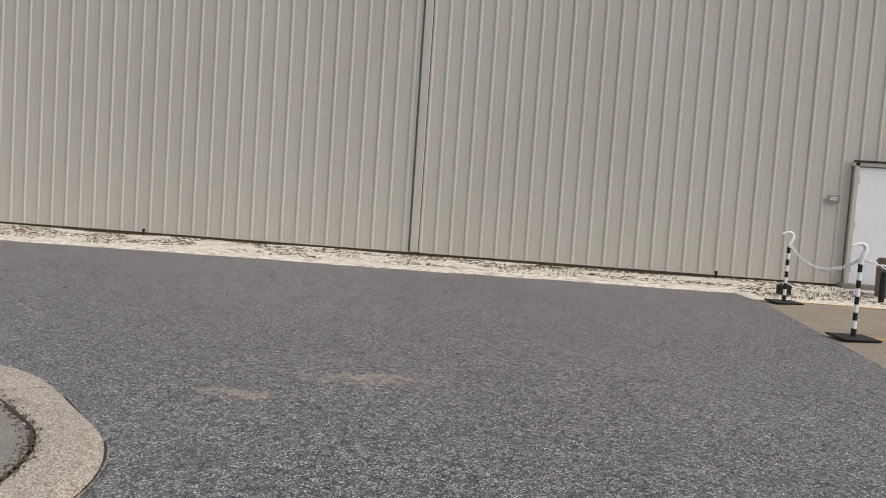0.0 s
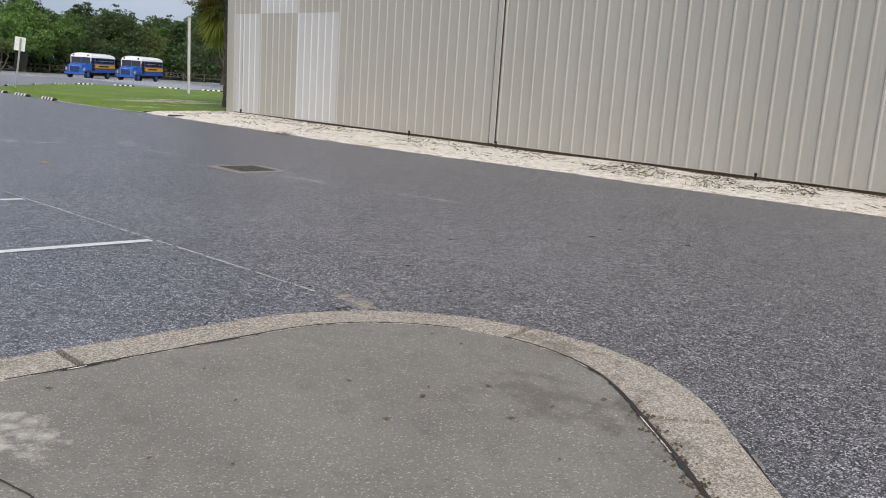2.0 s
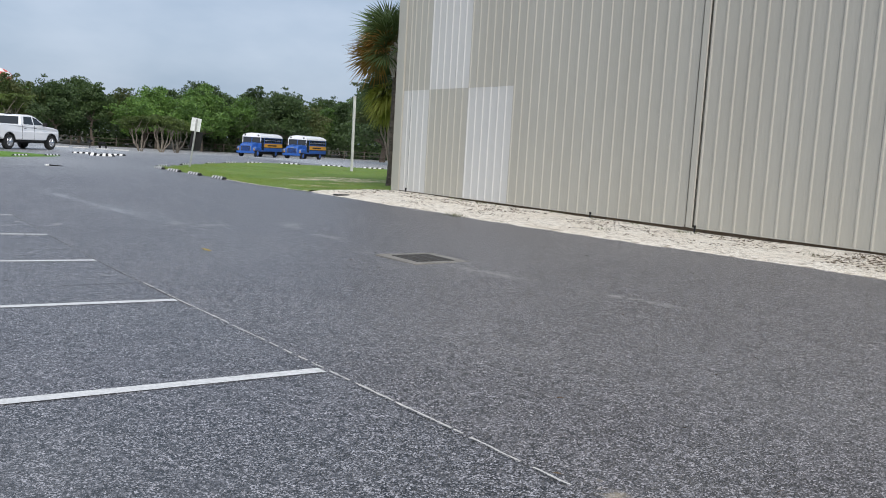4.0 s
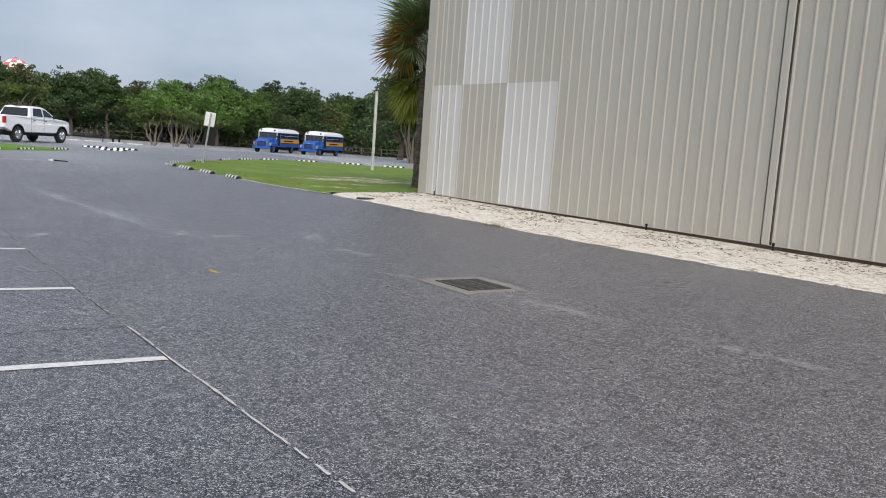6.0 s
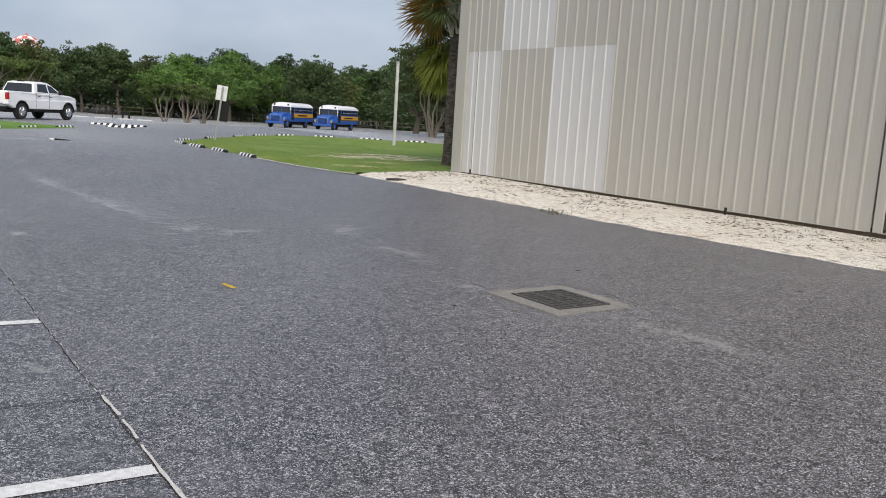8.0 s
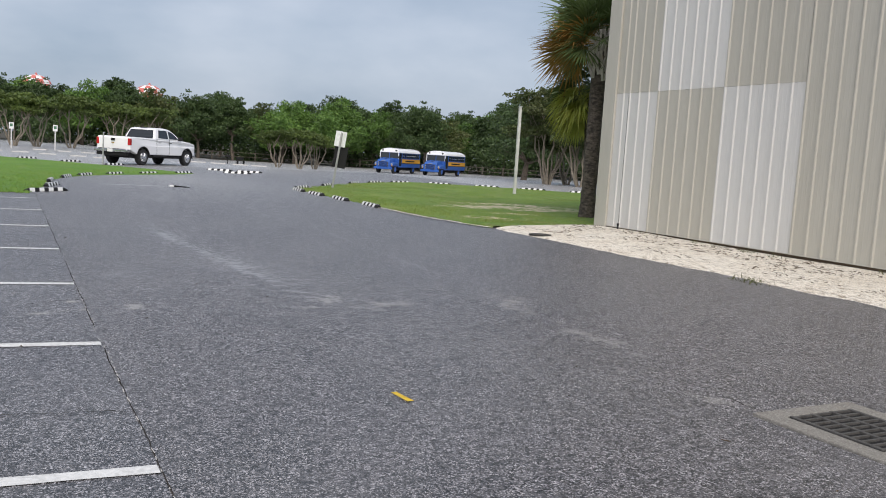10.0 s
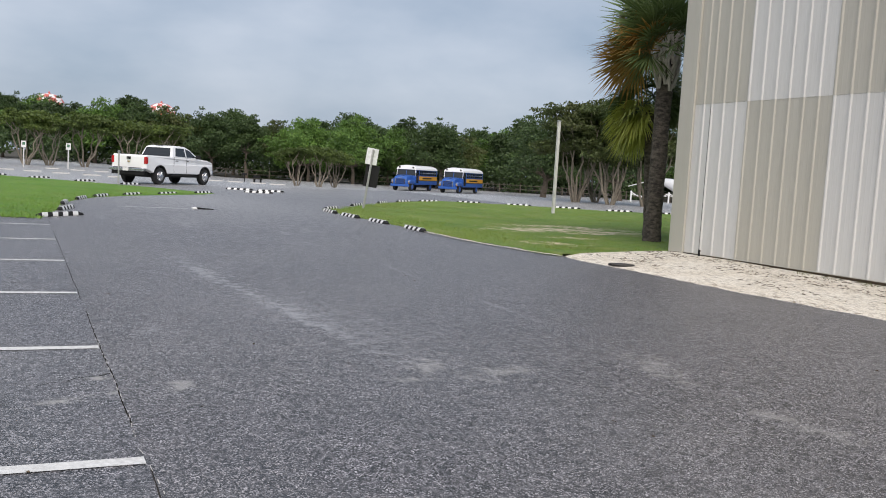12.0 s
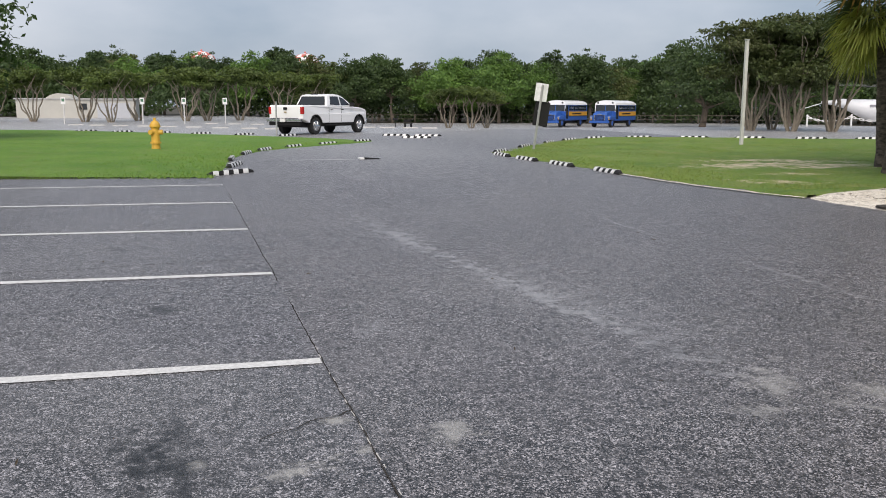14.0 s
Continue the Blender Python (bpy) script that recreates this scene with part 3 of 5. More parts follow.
# ---- stops ----
def stop_thing():
    ob = empty("parking_stop", pose(0, 0, 0), "black rubber parking stop with white stripes, on the asphalt edge", "parking stop", "striped parking stops")
    sec = [(-0.075, 0.0), (-0.07, 0.03), (-0.04, 0.085), (0.04, 0.085), (0.07, 0.03), (0.075, 0.0)]
    cutx = [-0.64, -0.52, -0.36, -0.22, -0.07, 0.07, 0.22, 0.36, 0.52, 0.64]
    for k in range(9):
        verts, faces = [], []
        for i, x in enumerate(cutx[k:k + 2]):
            f = 0.55 if abs(x) == 0.64 else 1.0
            verts += [(x + (0 if f < 1 else y * 0.8), y * (0.75 + 0.25 * f), z * f) for y, z in sec]
        faces = [(j, j + 1, j + 7, j + 6) for j in range(5)] + [(0, 1, 2, 3, 4, 5), (11, 10, 9, 8, 7, 6)]
        pale = k % 2 == 1
        me = mesh_of("stripe" if pale else "body", verts, faces, WHITE if pale else BLACK)
        p = new("stripe" if pale else "body", me)
        p.parent = ob
    return ob


STOPS = [(-31.2, 10.15, 178), (-33.4, 10.05, 180), (-35.4, 9.95, 182), (-37.3, 9.95, 178), (-39.3, 10.6, 145), (-42.2, 12.5, 143),
         (-45.2, 14.65, 142), (-47.2, 16.4, 130), (-48.7, 18.3, 110), (-49.2, 20.6, 90), (-48.4, 22.9, 68), (-47.3, 25.0, 64), (-46.1, 27.2, 66), (-45.2, 29.5, 72),
         (-32.8, 2.45, 136), (-35.1, 2.6, 166), (-37.4, 2.6, 175), (-40.0, 3.1, 167), (-41.9, 3.75, 158), (-43.8, 4.85, 150), (-45.7, 6.25, 143), (-47.9, 7.9, 142),
         (-54.0, 10.6, 70), (-50.8, 10.8, 75), (-53.1, 11.9, 70),
         (-56.8, 3.8, 136), (-58.8, 1.8, 136), (-60.8, -0.2, 135), (-62.6, -2.2, 134), (-64.6, -4.2, 134), (-54.9, 5.7, 136)]
base_stop = stop_thing()
for k, (x, y, a) in enumerate(STOPS):
    m4 = pose(x, y, gz(x, y) + 0.004, 0, 0, a)
    if k == 0:
        base_stop.matrix_basis = m4
    else:
        copy_thing(base_stop, m4)

# ---- storm drain ----
VOID = plain("drain_dark", (0.005, 0.005, 0.005), 1.0)
BAR = plain("rusty_bar", (0.1, 0.096, 0.09), 0.75, 0.2, 0.5, 20)
DZ = gz(-13.87, 6.95)
drain = empty("storm_drain", pose(-13.87, 6.95, DZ, 0, 0, 2), "rusty iron storm drain grate in a concrete collar", "drain")
bm = bmesh.new()
for sx, sy, ax, ay in ((0.96, 0.16, 0, -0.39), (0.96, 0.16, 0, 0.39), (0.14, 0.62, -0.41, 0), (0.14, 0.62, 0.41, 0)):
    box(bm, sx, sy, 0.12, (ax, ay, -0.045), bevel=0.008)
part("collar", bm, COLLAR, drain)
part("pit", box(bmesh.new(), 0.7, 0.63, 0.02, (0, 0, -0.004)), VOID, drain)
for k in range(4):
    part("bar", box(bmesh.new(), 0.66, 0.03, 0.018, (0, -0.285 + 0.19 * k, 0.013), bevel=0.004), BAR, drain)
for k in range(10):
    part("bar", box(bmesh.new(), 0.018, 0.6, 0.016, (-0.315 + 0.07 * k, 0, 0.011)), BAR, drain)
lid = empty("manhole_cover", pose(-24.35, 11.1, sand_top(-24.35, 11.1) - 0.012), "round dark iron cover sunk in the sand", "manhole cover")
bm = bmesh.new()
tube(bm, (0, 0, 0), (0, 0, 0.02), 0.24, 0.235, 28)
part("plate", bm, IRON, lid)
for k in range(7):
    part("rib", box(bmesh.new(), 0.02, 0.42 * math.sqrt(1 - ((k - 3) / 3.8) ** 2), 0.008, (-0.165 + 0.055 * k, 0, 0.022)), BAR, lid)

# ---- joint, cracks, paint ----
TARPALE = plain("pale_crust", (0.6, 0.58, 0.54), 0.9, 0, 0.4, 40)


def wander(name, a, b, width, material, sway, step=0.07, lift=0.012, seed=0.0, gap=-1.0, often=0.9):
    """A thin ragged line over the ground; where a slow noise falls under gap it breaks off."""
    a, b = Vector(a), Vector(b)
    d = (b - a).normalized()
    s = Vector((-d.y, d.x))
    n = max(3, round((b - a).length / step))
    verts, faces = [], []
    for k in range(n + 1):
        p = a + (b - a) * k / n + s * sway * (noise.noise((k * step * 1.3, seed, 0)) + 0.4 * noise.noise((k * step * 8, seed, 3)))
        w = width * (0.55 + 0.8 * abs(noise.noise((k * step * 5, seed, 7))))
        for q in (p - s * w / 2, p + s * w / 2):
            verts.append((q.x, q.y, gz(q.x, q.y) + lift))
        if k and noise.noise((k * step * often, seed, 11)) > gap:
            faces.append((2 * k - 2, 2 * k, 2 * k + 1, 2 * k - 1))
    return new(name, mesh_of(name, verts, faces, material))


tagged(wander("joint_line", (-12.6, joint(-12.6) + 0.01), (-6.6, joint(-6.6) + 0.02), 0.022, TARPALE, 0.013, step=0.02, lift=0.015, seed=1, gap=-0.2, often=9.0), "pale crusty filler along the asphalt joint", "road marking", kind="structure")
tagged(wander("joint_line", (-32.2, joint(-32.2)), (-11.2, joint(-11.2)), 0.01, DARK, 0.014, step=0.04, lift=0.010, seed=2, gap=-0.25), "dark open joint between two asphalt beds", "crack", kind="structure")
tagged(wander("joint_line", (-20.0, joint(-20)), (-12.6, joint(-12.6)), 0.008, TARPALE, 0.02, step=0.02, lift=0.014, seed=8, gap=0.05, often=11.0), "thin pale grit in the asphalt joint", "road marking", kind="structure")
for k, (a, b) in enumerate([((-18.55, 2.15), (-18.85, 2.62)), ((-12.4, 0.2), (-12.6, 2.85)), ((-15.5, -0.5), (-15.3, 2.7)), ((-22.6, -1.0), (-23.1, 2.4)), ((-0.6, 5.0), (5.0, 4.6)), ((-14.4, 7.44), (-13.4, 7.5)), ((-14.7, 6.6), (-14.36, 6.52))]):
    tagged(wander("crack", a, b, 0.012, DARK, 0.09, 0.05, 0.013, 20 + k), "thin dark crack in the asphalt", "crack", "asphalt cracks", "structure")
pc = wander("crack", (-5.4, 0.44), (-3.2, 0.87), 0.01, DARK, 0.035, 0.05, 0.0, 40)
for v in pc.data.vertices:
    v.co.z = 0.049
tagged(pc, "thin dark crack across the concrete pad", "crack", kind="structure")
for k, (a, b) in enumerate([((-31.0, 10.12), (-28.2, 10.28)), ((-28.2, 10.28), (-26.6, 10.56)), ((-26.6, 10.56), (-25.8, 10.8))]):
    tagged(wander("sand_line", a, b, 0.13, SAND, 0.06, 0.06, 0.02, 60 + k, gap=-0.2, often=2.2), "pale sand fringe between lawn and drive", "sand", kind="structure")
dash = tagged(line_mark("paint_dash", (-15.38, 4.35), (-15.16, 4.38), 0.045, YELLOW, 0.008), "short yellow survey paint dash on the asphalt", "road marking")
tagged(line_mark("painted_line", (-36.85, 3.9), (-36.8, 5.7), 0.12, LINEPAINT, 0.008), "worn white line across the drive", "road marking")
hump = empty("speed_bump", pose(-36.85, 6.1, gz(-36.8, 6.1), 0, 0, 92), "short black rubber speed bump piece with a white end", "speed bump")
bm = box(bmesh.new(), 0.46, 0.24, 0.05, (0.08, 0, 0.025), bevel=0.012)
for v in bm.verts:
    if v.co.x > 0.1 and v.co.z > 0.02:
        v.co.z *= 0.3
part("body", bm, BLACK, hump)
part("stripe", box(bmesh.new(), 0.12, 0.24, 0.052, (-0.21, 0, 0.026), bevel=0.015), WHITE, hump)

# ---- wall foot: pipe stubs, door, plate ----
for x in (-25.55, -17.74, -14.85, -8.8, 1.9):
    st = empty("pipe_stub", pose(x, 13.84, gz(x, 13.84) + sand_rise(x, 13.84) + 0.02), "short black drain pipe stub at the wall foot", "pipe", "pipe stubs along the wall")
    bm = tube(bmesh.new(), (0, 0, -0.02), (0, 0, 0.13), 0.019, n=10)
    tube(bm, (0, 0, 0.1), (0, 0, 0.145), 0.026, n=10)
    part("pipe", bm, BLACK, st)

DOOR = plain("door_paint", (0.74, 0.74, 0.75), 0.45, 0, 0.08, 3)
door = empty("door_1", pose(4.62, WALL_Y - 0.03, 0.2), "closed white steel door in a beige frame", "door", kind="structure")
part("leaf", box(bmesh.new(), 1.0, 0.05, 2.0, (0, -0.02, 1.0), bevel=0.004), DOOR, door)
for sx, sz, ax, az in ((0.07, 2.1, -0.54, 1.03), (0.07, 2.1, 0.54, 1.03), (1.22, 0.07, 0, 2.05)):
    part("door_frame", box(bmesh.new(), sx, 0.12, sz, (ax, -0.03, az), bevel=0.006), BEIGE, door)
part("drip_cap", box(bmesh.new(), 1.18, 0.14, 0.025, (0, -0.06, 2.1), bevel=0.004), DARK, door)
for z in (0.25, 1.0, 1.78):
    part("hinge", tube(bmesh.new(), (-0.49, -0.055, z - 0.06), (-0.49, -0.055, z + 0.06), 0.014), STEEL, door)
part("handle", box(bmesh.new(), 0.16, 0.06, 0.03, (0.4, -0.075, 0.95), bevel=0.01), STEEL, door)
part("threshold", box(bmesh.new(), 1.3, 0.3, 0.16, (0, -0.08, -0.08), bevel=0.01), CONCRETE, door)
plate = empty("wall_plate", pose(3.76, WALL_Y - 0.05, 1.63), "small grey nameplate with faint lettering on the wall", "sign")
part("board", box(bmesh.new(), 0.2, 0.02, 0.12, bevel=0.004), plain("grey_plate", (0.24, 0.23, 0.23), 0.5), plate)
for z in (0.02, -0.015):
    part("lettering", box(bmesh.new(), 0.12, 0.004, 0.015, (0, -0.0125, z)), WHITE, plate)

# ---- paving, chain posts and bin by the door ----
pave = strip("pavement", span(2.05, 14, 0.6), lambda x: 3.0, lambda x: 11.75, 14, 0.02, PAVING, 0.02)
for v in list(pave.data.vertices)[:15]:
    v.co.z -= 0.025
tagged(pave, "tan concrete paving by the hangar door", "pavement", kind="structure")
tagged(line_mark("painted_line", (2.12, 11.66), (9, 11.66), 0.06, YELLOW, 0.026), "yellow line along the paving edge", "road marking")
tagged(line_mark("painted_line", (2.14, 8.3), (9, 8.3), 0.06, YELLOW, 0.026), "yellow line across the tan paving", "road marking")


def chain_post():
    ob = empty("chain_post", pose(0, 0, 0), "black and white banded post with a white hook top", "post", "chain posts")
    bm = box(bmesh.new(), 0.42, 0.42, 0.02, (0, 0, 0.01), bevel=0.006)
    part("base_plate", bm, BLACK, ob)
    for k in range(9):
        part("band", tube(bmesh.new(), (0, 0, 0.02 + 0.088 * k), (0, 0, 0.02 + 0.088 * (k + 1)), 0.028 if k == 0 else 0.024, n=12), BLACK if k % 2 == 0 else WHITE, ob)
    bm = tube(bmesh.new(), (0, 0, 0.81), (0.02, 0, 0.9), 0.026, 0.027, 12)
    bend = [(0.02, 0.9), (0.045, 0.96), (0.04, 1.01), (0.0, 1.035), (-0.05, 1.03), (-0.11, 1.0)]
    for k, ((x0, z0), (x1, z1)) in enumerate(zip(bend, bend[1:])):
        tube(bm, (x0, 0, z0), (x1, 0, z1), 0.029 - 0.003 * k, 0.029 - 0.003 * (k + 1), 12)
    part("hook_top", bm, WHITE, ob, "white plastic hook top")
    return ob


cp = chain_post()
cp.matrix_basis = pose(2.47, 11.45, 0.024, 0, 0, 8)
copy_thing(cp, pose(2.4, 8.2, 0.024, 0, 0, 10))
copy_thing(cp, pose(5.2, 8.1, 0.024, 0, 0, 10))


def chain(a, b, sag, step, r, material, label):
    a, b = Vector(a), Vector(b)
    n = round((b - a).length / step)
    bm = bmesh.new()
    pts = [a + (b - a) * k / n - Vector((0, 0, sag * (1 - (2 * k / n - 1) ** 2))) for k in range(n + 1)]
    for k in range(n):
        d = (pts[k + 1] - pts[k]).normalized()
        side = d.cross(Vector((0, 0, 1))).normalized() if k % 2 else Vector((0, 0, 1))
        mid, ext = (pts[k] + pts[k + 1]) / 2, d * step * 0.62
        for sg in (-1, 1):
            tube(bm, mid - ext + side * sg * r * 1.6, mid + ext + side * sg * r * 1.6, r, n=5)
    ob = part("chain", bm, material)
    return tagged(ob, label, "chain", "white chains")


chain((2.47, 11.45, 0.9), (2.4, 8.2, 0.9), 0.24, 0.055, 0.009, WHITE, "white plastic chain hung between banded posts")
chain((2.4, 8.2, 0.9), (5.2, 8.1, 0.9), 0.24, 0.055, 0.009, WHITE, "white plastic chain hung between banded posts")
post = empty("bollard", pose(4.2, 12.55, 0.0), "slim black steel post at the sand edge", "post")
part("pole", tube(bmesh.new(), (0, 0, -0.05), (0, 0, 0.5), 0.045, n=12), BLACK, post)
part("cap", tube(bmesh.new(), (0, 0, 0.5), (0, 0, 0.52), 0.05, 0.035, 12), BLACK, post)
lamp = empty("ground_spotlight", pose(2.72, 12.5, 0.0), "small black ground spotlight in the sand", "lamp")
part("housing", box(bmesh.new(), 0.2, 0.16, 0.16, (0, 0, 0.12), bevel=0.02), BLACK, lamp)
part("stake", tube(bmesh.new(), (0, 0, -0.05), (0, 0, 0.06), 0.02, n=8), BLACK, lamp)
can = empty("litter_bin", pose(4.55, 13.1, 0.05), "round brown exposed-aggregate litter bin beside the door", "litter bin")
bm = tube(bmesh.new(), (0, 0, 0), (0, 0, 0.6), 0.25, 0.27, 20)
part("body", bm, plain("brown_aggregate", (0.2, 0.16, 0.12), 0.9, 0, 0.6, 60), can)
part("rim", tube(bmesh.new(), (0, 0, 0.6), (0, 0, 0.66), 0.28, 0.24, 20), plain("brown_lid", (0.12, 0.09, 0.07), 0.7), can)

# ---- vehicles ----
CARWHITE = plain("car_white", (0.88, 0.88, 0.88), 0.25, 0, 0.04, 2)
GLASS = Mat("dark_glass", 0.08)
GLASS.b.inputs["Specular IOR Level"].default_value = 0.6
GLASS = GLASS.done((0.02, 0.024, 0.028))
CHROME = plain("chrome", (0.62, 0.62, 0.63), 0.2, 1.0, 0.1)
REDLAMP = plain("red_lens", (0.5, 0.02, 0.02), 0.2)
TYRE = plain("tyre_rubber", (0.025, 0.025, 0.025), 0.85)


def prism(outline, half, material, name, parent, top_half=None, bevel=0.0, label=""):
    """A side outline of (x, z) points given width across y; top_half narrows it towards its highest points."""
    bm = bmesh.new()
    zs = [z for _, z in outline]
    lo, hi = min(zs), max(zs)
    rows = []
    for sg in (-1, 1):
        rows.append([bm.verts.new((x, sg * (half if top_half is None else half + (top_half - half) * (z - lo) / (hi - lo)), z)) for x, z in outline])
    n = len(outline)
    bm.faces.new(list(reversed(rows[0])))
    bm.faces.new(rows[1])
    for k in range(n):
        bm.faces.new((rows[0][k], rows[0][(k + 1) % n], rows[1][(k + 1) % n], rows[1][k]))
    bmesh.ops.recalc_face_normals(bm, faces=bm.faces[:])
    if bevel:
        sharp = [e for e in bm.edges if len(e.link_faces) == 2 and e.calc_face_angle() > 0.6]
        bmesh.ops.bevel(bm, geom=sharp, offset=bevel, segments=2, affect="EDGES", profile=0.5)
    return part(name, bm, material, parent, label)


def arch(cx, r, z0):
    """Points of a wheel arch in a bottom edge, front to back."""
    return [(cx + r * math.cos(radians(a)), max(z0, 0.42 + r * math.sin(radians(a)))) for a in range(0, 181, 15)]


def wheel(parent, x, y, r, width, rim_material):
    side = -1 if y < 0 else 1
    bm = tube(bmesh.new(), (x, y - width / 2, r), (x, y + width / 2, r), r, n=28)
    bmesh.ops.bevel(bm, geom=[e for e in bm.edges if e.calc_face_angle(0) > 1.2], offset=0.035, segments=2, affect="EDGES")
    w = part("wheel", bm, TYRE, parent, "black tyre on a bright rim")
    bm = tube(bmesh.new(), (x, y + side * (width / 2 - 0.02), r), (x, y + side * (width / 2 + 0.012), r), r * 0.62, r * 0.58, 24)
    for k in range(6):
        a = k * math.pi / 3
        tube(bm, (x + 0.5 * r * math.cos(a), y + side * (width / 2 + 0.01), r + 0.5 * r * math.sin(a)), (x, y + side * (width / 2 + 0.02), r), 0.03, 0.05, 8)
    tube(bm, (x, y + side * width / 2, r), (x, y + side * (width / 2 + 0.04), r), 0.09, 0.06, 12)
    part("rim", bm, rim_material, w)


def quad(bm, pts, thick=0.0):
    vs = [bm.verts.new(p) for p in pts]
    bm.faces.new(vs)
    return bm


def pickup(m4):
    t = empty("pickup_truck", m4, "white crew-cab pickup truck parked behind the grass island", "truck")
    low = 0.56
    front = arch(2.02, 0.53, low)
    rear = arch(-1.9, 0.53, low)
    outline = [(2.86, 0.56), (2.94, 0.8), (2.93, 1.08), (2.82, 1.2), (2.3, 1.29), (1.5, 1.35), (-0.75, 1.36), (-0.8, 1.4), (-2.95, 1.42), (-3.0, 1.36), (-2.98, 0.75), (-2.6, 0.62)]
    outline = outline + list(reversed(rear)) + [(-1.2, low - 0.02), (1.3, low - 0.02)] + list(reversed(front)) + [(2.7, 0.54)]
    body = prism(outline, 1.0, CARWHITE, "body", t, bevel=0.045)
    for v in body.data.vertices:
        if v.co.x > 2.2:
            v.co.y *= 1 - 0.13 * ((v.co.x - 2.2) / 0.74) ** 2
        if v.co.z > 1.1:
            v.co.y *= 1 - 0.05 * (v.co.z - 1.1) / 0.3
    for cx in (2.02, -1.9):
        for sg in (-1, 1):
            bm = bmesh.new()
            ring = [[bm.verts.new((cx + r * math.cos(radians(a)), sg * y, 0.42 + r * math.sin(radians(a)))) for a in range(0, 181, 12)] for r, y in ((0.5, 0.8), (0.5, 1.006), (0.545, 1.006))]
            for r0, r1 in zip(ring, ring[1:]):
                for k in range(15):
                    bm.faces.new((r0[k], r0[k + 1], r1[k + 1], r1[k]))
            part("wheel_arch", bm, BLACK, t, "black wheel arch lining")
    part("bed_liner", box(bmesh.new(), 2.0, 1.6, 0.02, (-1.9, 0, 1.428)), BLACK, t)
    cab = prism([(1.55, 1.34), (0.8, 1.82), (0.5, 1.93), (0.1, 1.965), (-0.35, 1.96), (-0.66, 1.9), (-0.9, 1.36)], 0.96, CARWHITE, "cab", t, 0.74, 0.05)
    # glass stands 6 mm proud of the cab's slanting sides
    def side_pt(x, z, sg):
        return (x, sg * (0.96 + (0.74 - 0.96) * (z - 1.34) / 0.625 + 0.008), z)
    for sg in (-1, 1):
        for name, pts in (("side_window", [(1.25, 1.42), (0.76, 1.76), (0.42, 1.84), (0.38, 1.41)]), ("side_window", [(0.3, 1.41), (0.32, 1.85), (-0.4, 1.85), (-0.58, 1.44)])):
            part(name, quad(bmesh.new(), [side_pt(x, z, sg) for x, z in pts]), GLASS, t)
        part("door_handle", box(bmesh.new(), 0.2, 0.03, 0.035, (0.42, sg * 1.012, 1.2), bevel=0.008), BLACK, t)
        part("door_handle", box(bmesh.new(), 0.2, 0.03, 0.035, (-0.55, sg * 1.012, 1.2), bevel=0.008), BLACK, t)
        part("mirror", box(bmesh.new(), 0.12, 0.26, 0.2, (1.15, sg * 1.12, 1.45), bevel=0.03), BLACK, t)
        part("tail_lamp", box(bmesh.new(), 0.16, 0.14, 0.34, (-2.94, sg * 0.925, 1.16), bevel=0.02), REDLAMP, t, "red tail lamp")
        part("running_board", box(bmesh.new(), 2.4, 0.14, 0.05, (0.1, sg * 0.99, 0.46), bevel=0.015), BLACK, t)
        part("door_seam", box(bmesh.new(), 0.012, 0.012, 0.8, (-0.78, sg * 0.998, 0.98)), DARK, t)
        part("door_seam", box(bmesh.new(), 0.012, 0.012, 0.8, (0.32, sg * 0.998, 0.98)), DARK, t)
    part("rear_window", quad(bmesh.new(), [(-0.888, 0.82, 1.42), (-0.888, -0.82, 1.42), (-0.7, -0.7, 1.85), (-0.7, 0.7, 1.85)]), GLASS, t)
    part("windscreen", quad(bmesh.new(), [(1.47, -0.84, 1.405), (1.47, 0.84, 1.405), (0.87, 0.74, 1.79), (0.87, -0.74, 1.79)]), GLASS, t)
    part("brake_lamp", box(bmesh.new(), 0.06, 0.4, 0.05, (-0.6, 0, 1.965), bevel=0.01), BLACK, t)
    part("tailgate_latch", box(bmesh.new(), 0.03, 0.22, 0.12, (-3.03, 0, 1.25), bevel=0.01), BLACK, t)
    part("badge", box(bmesh.new(), 0.02, 0.16, 0.05, (-3.032, 0, 1.08), bevel=0.01), plain("badge_gold", (0.4, 0.3, 0.1), 0.4), t)
    part("rear_bumper", box(bmesh.new(), 0.22, 1.96, 0.15, (-3.12, 0, 0.7), bevel=0.03), CHROME, t)
    part("valance", box(bmesh.new(), 0.16, 1.8, 0.2, (-3.05, 0, 0.55), bevel=0.02), BLACK, t)
    part("step_pad", box(bmesh.new(), 0.2, 1.5, 0.02, (-3.12, 0, 0.785)), BLACK, t)
    part("number_plate", box(bmesh.new(), 0.02, 0.32, 0.16, (-3.25, 0, 0.7), bevel=0.004), WHITE, t)
    part("front_bumper", box(bmesh.new(), 0.2, 1.78, 0.26, (2.93, 0, 0.62), bevel=0.05), CHROME, t)
    part("grille", box(bmesh.new(), 0.06, 1.3, 0.36, (2.92, 0, 0.98), bevel=0.02), BLACK, t)
    part("underbody", box(bmesh.new(), 5.4, 1.5, 0.26, (0, 0, 0.5)), BLACK, t)
    part("axle", tube(bmesh.new(), (-1.9, -0.8, 0.42), (-1.9, 0.8, 0.42), 0.09), BLACK, t)
    for x in (2.02, -1.9):
        for y in (-0.87, 0.87):
            wheel(t, x, y, 0.42, 0.27, CHROME)
    return t


pickup(pose(-58.7, 7.75, gz(-58.7, 7.75), 0, 0, 138))

BUSBLUE = plain("bus_blue", (0.022, 0.105, 0.4), 0.4, 0, 0.2, 2)
BUSAMBER = plain("bus_amber", (0.72, 0.36, 0.03), 0.5, 0, 0.15, 3)


